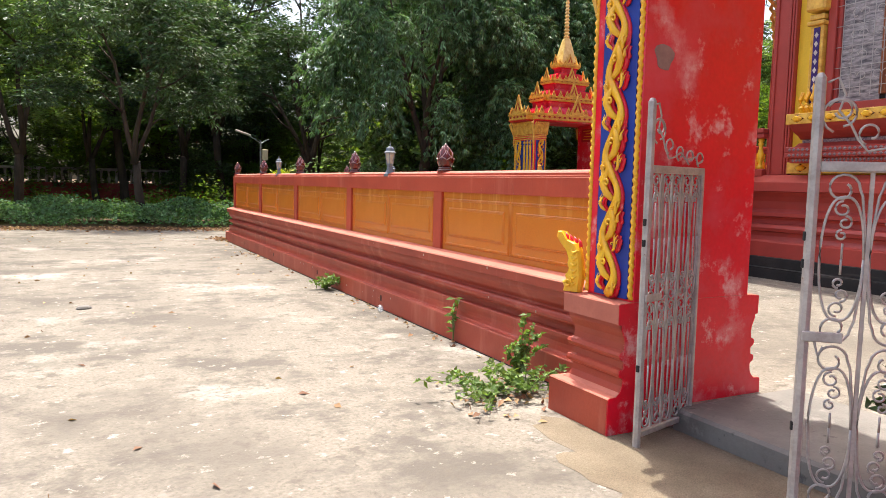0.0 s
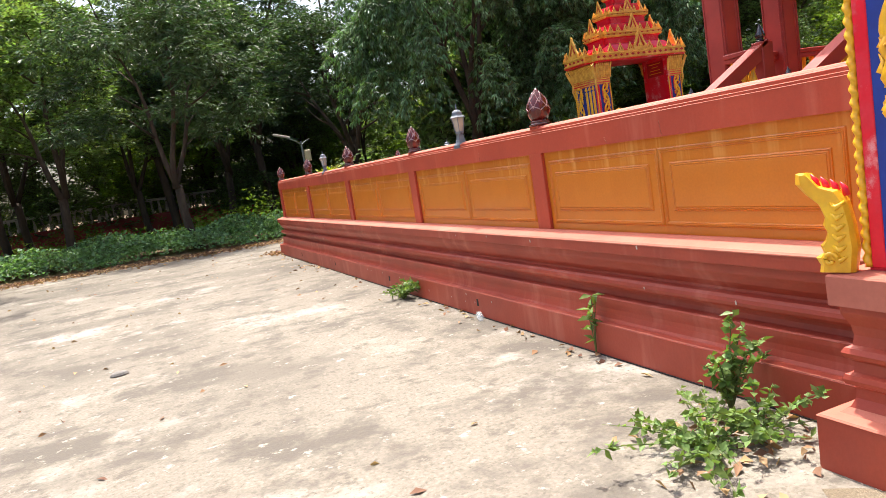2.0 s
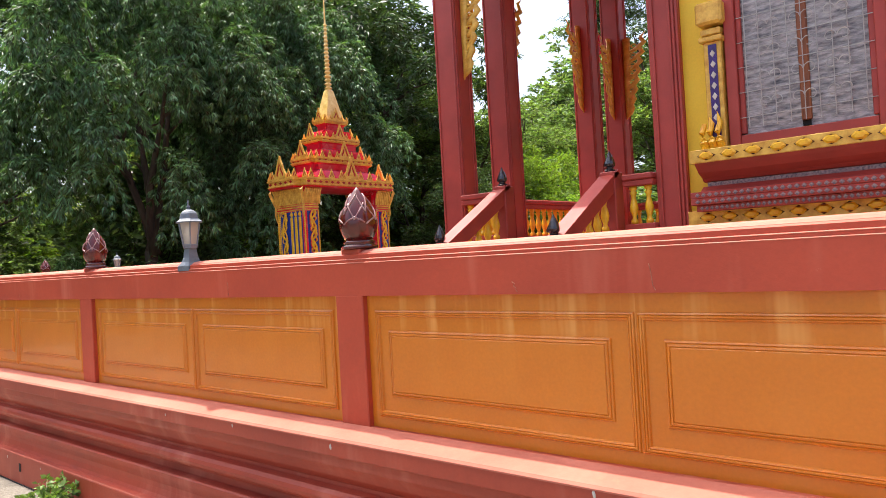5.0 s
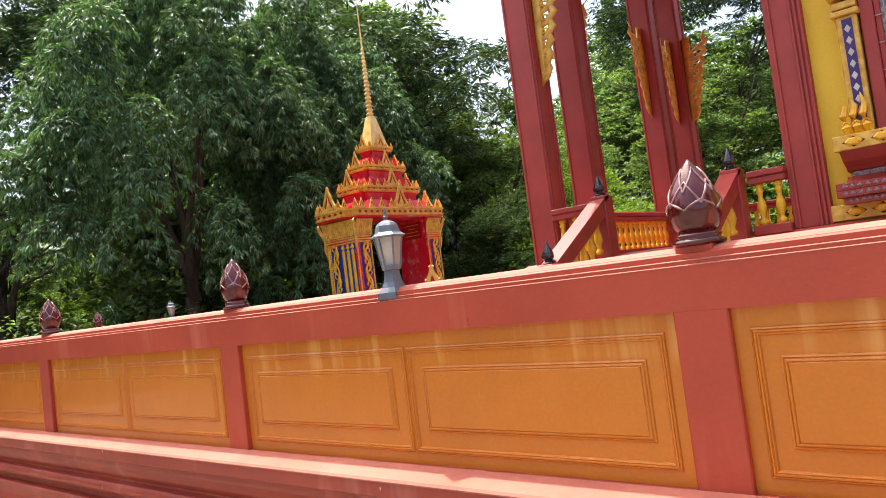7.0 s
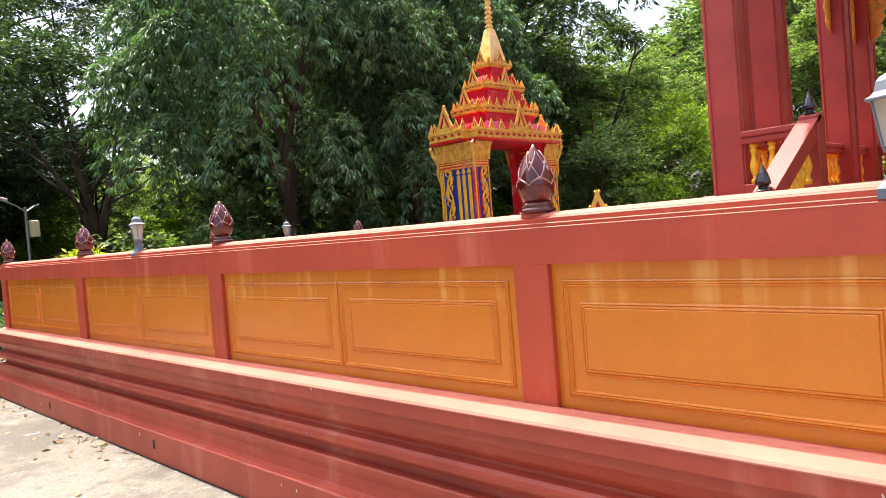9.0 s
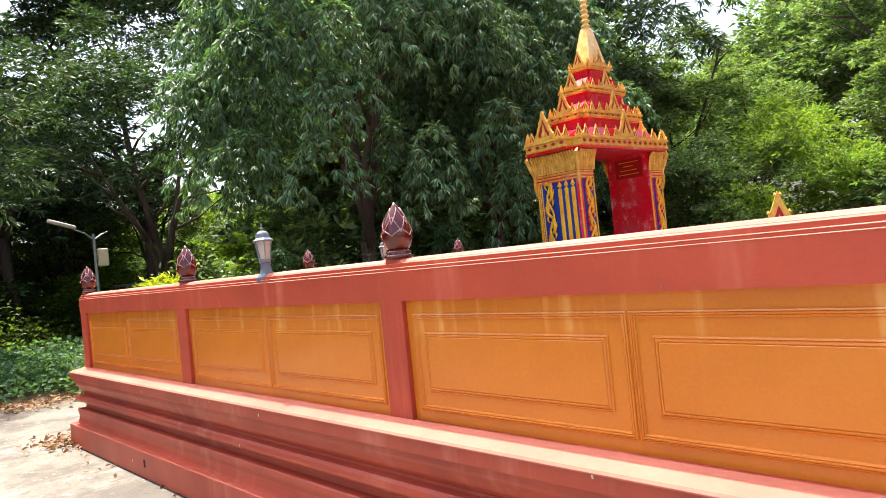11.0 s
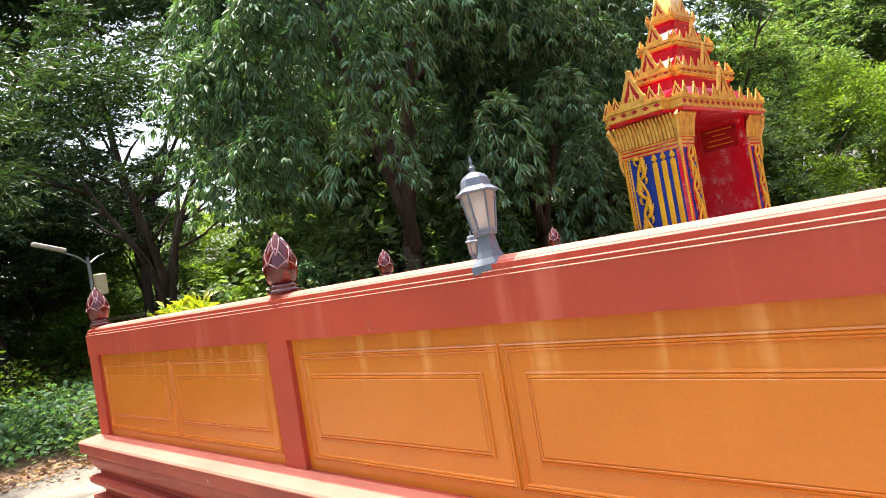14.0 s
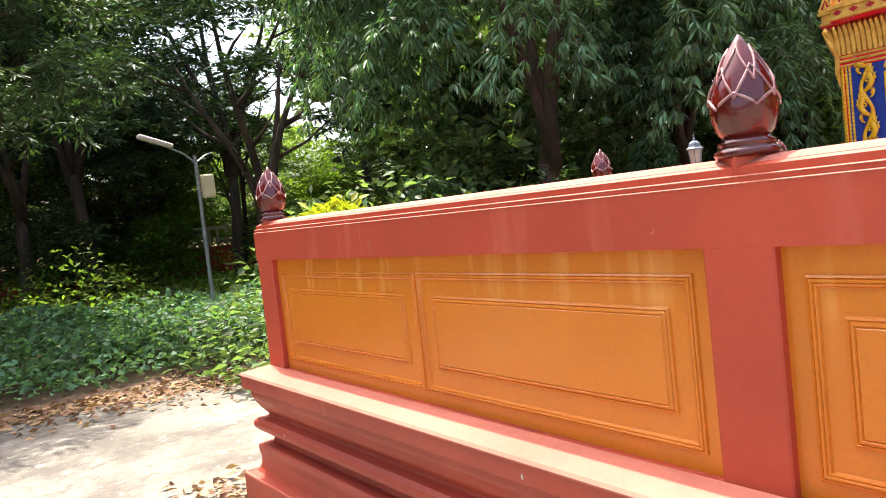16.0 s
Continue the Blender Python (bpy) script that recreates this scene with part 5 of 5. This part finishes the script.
def limbs(seed, height, r0, forks, spread, fork_z=None, lean=(0, 0)):
    """Tapered trunk with limbs rising into the crown."""
    r = random.Random(seed)
    mb = MB()
    fz = fork_z or height * 0.35
    tr = [(lean[0] * q + 0.05 * math.sin(5 * q + seed), lean[1] * q + 0.05 * math.cos(4 * q + seed), -0.15 + (fz + 0.15) * q) for q in (0, 0.08, 0.3, 0.6, 1)]
    mb.tube(tr, [r0 * 1.7, r0 * 1.15, r0, r0 * 0.93, r0 * 0.9], 10)
    top = tr[-1]
    for k in range(forks):
        a = 2 * math.pi * k / forks + r.uniform(-0.4, 0.4)
        s = spread * r.uniform(0.6, 1.1)
        h = height * r.uniform(0.75, 1.0)
        pts = []
        for j in range(7):
            q = j / 6
            pts.append((top[0] + math.cos(a) * s * q ** 1.25 + 0.12 * math.sin(7 * q + k), top[1] + math.sin(a) * s * q ** 1.25 + 0.12 * math.cos(6 * q + k), top[2] - 0.12 + (h - fz) * q))
        mb.tube(pts, [r0 * (0.68 - 0.56 * j / 6) for j in range(7)], 8)
        for i in range(4):
            b = pts[2 + i]
            a2 = a + r.uniform(-1.4, 1.4)
            ln = r.uniform(0.8, 1.7) * spread / 2.5
            mb.tube([b, (b[0] + math.cos(a2) * ln * 0.5, b[1] + math.sin(a2) * ln * 0.5, b[2] + 0.35), (b[0] + math.cos(a2) * ln, b[1] + math.sin(a2) * ln, b[2] + r.uniform(0.4, 1.0))], [r0 * 0.3, r0 * 0.18, r0 * 0.06], 6)
    return mb


def tree(m, label, group, trunk_me, crown_me):
    root = thing("tree", m, label, "tree", group)
    part("trunk", trunk_me, None, root)
    part("crown", crown_me, None, root)
    return root


def trunk_mesh(*a, **k):
    return limbs(*a, **k).mesh("trunk", M_BARK, True)


def weeping_crown(seed, c, rad, clumps, tufts, leaves, L, W, material):
    """Cascading clumps of drooping leaf tufts over a domed crown."""
    r = np.random.default_rng(seed)
    P, D, SZ = [], [], []
    for b in range(clumps):
        v = r.normal(size=3)
        v /= np.linalg.norm(v)
        v[2] = abs(v[2]) * 1.35 - 0.68 if r.uniform() < 0.85 else v[2]
        q = r.uniform(0.78, 1.0) if b % 6 else r.uniform(0.35, 0.6)
        bc = np.array(c) + v * np.array(rad) * q
        br, bh = r.uniform(0.5, 1.0), r.uniform(0.9, 1.9)
        a = r.uniform(0, 2 * np.pi, tufts)
        s = r.uniform(0, 1, tufts)
        n = np.stack([np.cos(a) * s ** 0.6, np.sin(a) * s ** 0.6, -s ** 1.4], 1)
        cp = bc + n * np.array([br, br, bh]) * r.uniform(0.85, 1.05, (tufts, 1))
        for j in range(tufts):
            t = r.uniform(0, 2 * np.pi, leaves)
            sp = r.uniform(0.25, 0.85, leaves)
            out = np.stack([np.cos(t) * sp, np.sin(t) * sp, -r.uniform(0.55, 1.25, leaves) + 0.85 * (1 - s[j]) ** 1.5], 1)
            out[:, :2] += n[j, :2] * 0.40
            P.append(cp[j] + out * r.uniform(0.0, 0.06, (leaves, 1)))
            D.append(out)
            SZ.append(r.uniform(0.75, 1.2, leaves))
    return leaf_mesh("crown", np.concatenate(P), np.concatenate(D), L * np.concatenate(SZ), W * np.concatenate(SZ), material, seed=seed)


# weeping tree behind the corner
weeping = tree(pose(10.6, 23.0, 0), "tall tree with dense drooping narrow dark green leaves", "drooping trees",
     trunk_mesh(11, 9.0, 0.19, 4, 1.6, 2.2), weeping_crown(21, (0.1, -0.1, 7.5), (4.2, 3.8, 6.6), 150, 84, 13, 0.165, 0.038, M_LEAF_DROOP))
copy_thing(weeping, pose(15.6, 23.6, 0, 0, 0, 130))
MT = [trunk_mesh(31, 8.0, 0.20, 4, 2.6, 1.9), trunk_mesh(37, 9.0, 0.17, 3, 2.2, 2.4, (0.3, 0.2)), trunk_mesh(43, 7.0, 0.15, 5, 2.6, 1.2)]
MC = [crown("crown", 51, (0, 0, 6.7), (4.4, 4.4, 4.0), 78, 46, 11, 0.23, 0.058, M_LEAF_MANGO, hang=0.5, blob_r=(0.6, 1.2)),
      crown("crown", 57, (0.2, 0.1, 6.3), (3.9, 4.2, 4.2), 68, 46, 11, 0.22, 0.058, M_LEAF_MANGO, hang=0.45, blob_r=(0.6, 1.2)),
      crown("crown", 63, (0, 0, 5.6), (4.2, 4.0, 3.6), 66, 46, 11, 0.22, 0.06, M_LEAF_MANGO, hang=0.4, blob_r=(0.6, 1.3))]
SC = crown("crown", 67, (0, 0, 6.4), (4.2, 4.2, 3.8), 58, 46, 9, 0.20, 0.06, M_LEAF_MANGO, hang=0.2, blob_r=(0.6, 1.1))
LC = crown("crown", 71, (0, 0, 5.6), (2.8, 2.8, 4.0), 70, 36, 9, 0.19, 0.075, M_LEAF_YOUNG, hang=0.15, blob_r=(0.4, 0.9))
FC = crown("crown", 77, (0, 0, 7.5), (5.5, 5.5, 5.5), 90, 44, 10, 0.32, 0.12, M_LEAF_FAR, hang=0.2, blob_r=(0.9, 1.7))
G1 = "shade trees round the temple"
rt = random.Random(9)
for k, (x, y, i, sc) in enumerate([(1.7, 26.2, 1, 0.86), (-4.6, 40.0, 1, 1.1), (8.6, 30.6, 0, 0.95), (9.0, 43.0, 2, 1.05), (4.0, 44.5, 0, 1.05), (-7.8, 31.0, 1, 1.0), (-12, 34, 0, 1.1), (4.4, 39, 1, 1.1), (20.5, 38, 2, 1.1),
                                   (15.5, 31.5, 1, 1.1), (21.5, 26.5, 0, 1.35), (19, 35, 0, 1.2), (-17, 29, 2, 1.0)]):
    tree(pose(x, y, 0, 0, 0, rt.uniform(0, 360)) @ Matrix.Diagonal((sc, sc, sc, 1)), "mango tree with a dark dense crown and grey trunk", G1, MT[i], SC if x == 8.6 else MC[i])
for x, y, sc in [(24.8, 23.2, 0.95), (24, 25.5, 0.8), (21, 28.5, 1.0), (29, 22, 0.85), (19.5, 24.5, 0.72), (27.5, 15.5, 0.9), (-9, 24.5, 0.8), (-5.0, 36, 1.05), (-2.4, 31.0, 1.0), (0.6, 40.5, 1.0), (12.0, 41.0, 0.8), (9.0, 42.0, 0.75)]:
    tree(pose(x, y, 0, 0, 0, rt.uniform(0, 360)) @ Matrix.Diagonal((sc, sc, sc, 1)), "young tree with light yellow-green leaves", "light green trees", MT[1], LC)
TT = trunk_mesh(47, 11.5, 0.17, 5, 3.0, 3.2, (0.2, 0.1))
TC = crown("crown", 53, (0, 0, 11.2), (4.6, 4.6, 3.2), 74, 46, 11, 0.22, 0.06, M_LEAF_MANGO, hang=0.4, blob_r=(0.6, 1.2))
for x, y, sc in [(6.5, 39.5, 1.25), (11.5, 40.0, 1.2), (16.5, 39.0, 1.3), (1.8, 40.5, 1.25), (33.0, 16.5, 1.15)]:
    tree(pose(x, y, 0, 0, 0, rt.uniform(0, 360)) @ Matrix.Diagonal((sc, sc, sc, 1)), "tall shade tree with a high dark crown", G1, TT, TC)
for x, y, sc in [(36, 20, 0.9), (34, 28, 0.7), (38, 11, 1.0), (30, 36, 1.15), (24, 42, 1.3), (35, 3, 1.0), (26, 33, 1.25), (6, 50, 1.0), (-6, 52, 1.3), (5.0, 58, 1.35), (30, 50, 1.7), (44, 24, 1.25), (-11, 50, 1.5), (-20, 44, 1.1), (-24, 34, 1.0), (42, 30, 1.0), (46, 18, 1.1), (-30, 24, 1.0), (31, 9, 0.85)]:
    tree(pose(x, y, 0, 0, 0, rt.uniform(0, 360)) @ Matrix.Diagonal((sc, sc, sc, 1)), "distant dark green tree", "distant trees", MT[0], FC)
BC = [crown("foliage", 91, (0, 0, 1.7), (2.3, 2.3, 1.7), 40, 30, 8, 0.24, 0.09, M_LEAF_FAR, hang=0.1, blob_r=(0.5, 0.9), flat_bottom=-0.9),
      crown("foliage", 93, (0, 0, 1.6), (2.0, 2.2, 1.6), 40, 30, 8, 0.22, 0.09, M_LEAF_LIGHT, hang=0.1, blob_r=(0.4, 0.9), flat_bottom=-0.9)]
HC = [crown("foliage", 97, (0, 0, 1.7), (2.3, 2.3, 1.8), 46, 60, 10, 0.105, 0.042, M_LEAF_FAR, hang=0.1, blob_r=(0.4, 0.8), flat_bottom=-0.9),
      crown("foliage", 99, (0, 0, 1.6), (2.0, 2.2, 1.8), 46, 60, 10, 0.10, 0.042, M_LEAF_LIGHT, hang=0.1, blob_r=(0.4, 0.8), flat_bottom=-0.9)]
BS = limbs(95, 2.4, 0.05, 6, 1.3, 0.3).mesh("stem", M_BARK, True)


def bush(x, y, i, sc):
    root = thing("bush", pose(x, y, 0, 0, 0, rt.uniform(0, 360)) @ Matrix.Diagonal((sc, sc, sc * rt.uniform(0.8, 1.25), 1)), ("dense dark green bush beneath the trees", "light green bush beneath the trees")[i], "bush", "bushes beneath the trees")
    part("stem", BS, None, root)
    part("foliage", HC[i] if sc > 1.28 else BC[i], None, root)


for k in range(26):
    bush(-34 + 3.0 * k + rt.uniform(-0.8, 0.8), 47 + rt.uniform(-1.5, 2.5), k % 2 == 1, rt.uniform(1.6, 2.2))
for k in range(6, 12):
    bush(-14 + 3.4 * k + rt.uniform(-1, 1), 40.5 + rt.uniform(-1.5, 1.5), k % 2, rt.uniform(0.6, 1.1))
for k in range(14):
    bush(11.5 + 1.8 * k + rt.uniform(-0.8, 0.8), 27.5 - 0.15 * k + rt.uniform(-1.5, 1.5), k % 3 == 2, rt.uniform(0.75, 1.25))
for k in range(9):
    bush(22 + 1.4 * k, 21.5 - 2.6 * k + rt.uniform(-1, 1), k % 2, rt.uniform(1.0, 1.5))
tree(pose(-6.5, 19.5, 0, 0, 0, 140), "mango tree with a dark dense crown beside the yard", G1, MT[1], MC[0])


def ground_cover(name, seed, pts_fn, n, L, W, material, label, category, up=0.7):
    r = np.random.default_rng(seed)
    P = pts_fn(r, n)
    D = r.normal(size=(len(P), 3))
    D[:, 2] = np.abs(D[:, 2]) * up - 0.1
    ob = part(name, leaf_mesh(name, P, D, L * r.uniform(0.6, 1.3, len(P)), W * r.uniform(0.7, 1.2, len(P)), material, seed=seed), None)
    return tagged(ob, label, category, kind="stuff")


def hedge_pts(r, n):
    x = r.uniform(-20, 12, n)
    edge_y = 23.0 + (3.2 - x) * 0.2 * (x > -12) + 3.0 * (x <= -12)
    d = r.uniform(0, 1, n) ** 0.7 * 4.2
    y = edge_y + d
    h = 0.85 * np.minimum(1, 0.25 + d / 0.9) * (0.65 + 0.35 * np.sin(1.7 * x + 0.6 * np.sin(2.1 * y)) * np.cos(1.3 * y + x * 0.4)) 
    return np.stack([x, y, np.maximum(0.02, h * r.uniform(0.35, 1.05, n))], 1)


ground_cover("vine_bed", 5, hedge_pts, 95000, 0.11, 0.085, M_LEAF_VINE, "low bed of green creeping vines along the yard", "plants", 0.5)


def scrub_pts(r, n):
    x, y = r.uniform(-28, 34, n), r.uniform(27.5, 43, n)
    h = np.maximum(0, np.sin(0.9 * x + 1.3 * np.sin(0.5 * y)) * np.cos(0.7 * y + 0.3 * x)) * np.where((x > 3.9) | (y > 40), 1.7, 0.9) + 0.15
    return np.stack([x, y, h * r.uniform(0.05, 1, n)], 1)


ground_cover("undergrowth", 6, scrub_pts, 80000, 0.15, 0.075, M_LEAF_LIGHT, "scrubby light green undergrowth beneath the trees", "plants")


def east_pts(r, n):
    x, y = r.uniform(4, 34, n), r.uniform(20.0, 26, n)
    h = np.maximum(0.1, np.sin(0.8 * x) * np.cos(0.9 * y + 0.5 * x)) * 2.0 + 0.2
    return np.stack([x, y, h * r.uniform(0.05, 1, n)], 1)


ground_cover("shrubbery", 7, east_pts, 50000, 0.14, 0.07, M_LEAF_FAR, "green shrubs growing behind the boundary wall", "plants")


def litter_pts(r, n):
    x = r.uniform(-15, 4.5, n)
    y = 22.2 + (3.2 - x) * 0.2 + r.normal(0, 0.45, n)
    return np.stack([x, y, np.full(n, 0.012) + r.uniform(0, 0.03, n)], 1)


ground_cover("leaf_litter", 8, litter_pts, 5000, 0.10, 0.05, M_LEAF_DRY, "dry brown fallen leaves along the yard edge", "leaves", 0.15)


def litter2(r, n):
    a = np.stack([WX - 0.2 - np.abs(r.normal(0, 0.12, n)), r.uniform(4.2, 18.6, n), r.uniform(0.008, 0.02, n)], 1)
    keep = (np.sin(a[:, 1] * 2.3) + np.sin(a[:, 1] * 0.9 + 1)) > r.uniform(-0.6, 1.9, n)
    b = np.stack([2.95 + r.normal(0, 0.18, 260), 18.35 + r.normal(0, 0.3, 260), r.uniform(0.008, 0.05, 260)], 1)
    c = np.stack([2.5 + r.normal(0, 0.22, 90), 4.3 + r.normal(0, 0.25, 90), r.uniform(0.008, 0.03, 90)], 1)
    d = np.stack([r.uniform(-6, 2.8, 160), r.uniform(3.5, 21, 160), np.full(160, 0.008)], 1)
    return np.concatenate([a[keep], b, c, d])


ground_cover("fallen_leaves", 9, litter2, 240, 0.075, 0.04, M_LEAF_DRY, "dry fallen leaves scattered at the foot of the wall", "leaves", 0.2)


def weed(m, seed, stems, height, spread, material, label, L=0.05, W=0.032, per=24):
    root = thing("weed", m, label, "plant", "weeds at the wall")
    r = random.Random(seed)
    st = MB()
    P, D = [], []
    for k in range(stems):
        a = r.uniform(0, 2 * math.pi)
        s, h = spread * r.uniform(0.3, 1), height * r.uniform(0.45, 1)
        pts = [(math.cos(a) * s * q ** 1.2, math.sin(a) * s * q ** 1.2, h * math.sin(q * 1.5)) for q in (0, 0.25, 0.5, 0.75, 1)]
        st.tube(pts, [0.005, 0.004, 0.0035, 0.003, 0.001], 5)
        for j in range(per):
            q = r.uniform(0.15, 1)
            i = min(3, int(q * 4))
            f = q * 4 - i
            P.append([pts[i][c] * (1 - f) + pts[i + 1][c] * f for c in range(3)])
            D.append([r.gauss(0, 1), r.gauss(0, 1), r.gauss(0.35, 0.5)])
    part("stem", st, M_STEM, root)
    rs = np.random.default_rng(seed)
    part("foliage", leaf_mesh("foliage", P, D, L * rs.uniform(0.6, 1.3, len(P)), W * rs.uniform(0.7, 1.2, len(P)), material, seed=seed), None, root)


M_STEM = mat("green_stem", rgb(92, 112, 52), rgb(84, 84, 50), rough=0.6, bump=0)
M_LEAF_WEED = leaf_mat("weed_leaf", (0.17, 0.25, 0.08, 1), (0.11, 0.18, 0.05, 1), 0.35, 0.3)
weed(pose(2.38, 4.35, 0), 1, 22, 0.16, 0.62, M_LEAF_WEED, "sprawling green weed creeping over the concrete")
weed(pose(2.78, 4.62, 0), 2, 9, 0.55, 0.22, M_LEAF_WEED, "upright leafy weed growing beside the gate base", 0.055, 0.042, 26)
weed(pose(2.62, 4.28, 0), 12, 14, 0.26, 0.40, M_LEAF_WEED, "sprawling green weed creeping over the concrete")
weed(pose(2.94, 6.02, 0), 3, 3, 0.46, 0.08, M_LEAF_WEED, "thin sapling rooted at the foot of the wall", 0.10, 0.045, 9)
weed(pose(2.80, 9.62, 0), 4, 18, 0.22, 0.34, M_LEAF_WEED, "low tuft of green weed against the wall")
weed(pose(3.42, 1.92, 0.13), 5, 10, 0.62, 0.34, M_LEAF_MANGO, "dark leafy bush behind the iron gate", 0.15, 0.07, 14)
for x, y, sc, sd in [(5.0, 20.2, 0.9, 31), (5.9, 20.6, 0.78, 32), (7.0, 20.8, 0.7, 33), (9.2, 20.3, 0.7, 34), (11.0, 20.6, 0.65, 35)]:
    root = thing("croton_shrub", pose(x, y, 0) @ Matrix.Diagonal((sc, sc, sc, 1)), "shrub with bright yellow-green leaves behind the wall", "shrub", "yellow-green shrubs")
    part("stem", limbs(sd, 1.7, 0.03, 6, 0.55, 0.4), M_STEM, root)
    part("foliage", crown("foliage", sd, (0, 0, 1.35), (0.45, 0.45, 0.6), 11, 11, 7, 0.17, 0.06, M_LEAF_SHRUB, hang=0.0, blob_r=(0.15, 0.3)), None, root)


# ---- small things ----
bt = thing("plastic_bottle", pose(2.90, 7.80, 0.034, 0, 90, 70), "empty clear plastic bottle lying by the wall", "bottle")
part("bottle_body", MB().lathe([(0.028, -0.1), (0.033, -0.09), (0.031, -0.05), (0.033, 0), (0.031, 0.04), (0.033, 0.06), (0.012, 0.1), (0.011, 0.115)], 14), M_BOTTLE, bt, smooth=True)
part("cap", MB().lathe([(0.014, 0.112), (0.014, 0.128)], 12), M_WHITE, bt)
st = thing("stone", pose(-0.23, 9.06, 0.0), "flat brown stone lying on the concrete", "stone")
part("stone_body", MB().lathe([(0.05, -0.005), (0.075, 0.01), (0.06, 0.03), (0.02, 0.04)], 9, wob=lambda a, z: 1 + 0.2 * math.sin(2 * a + 1)), M_STEP, st)
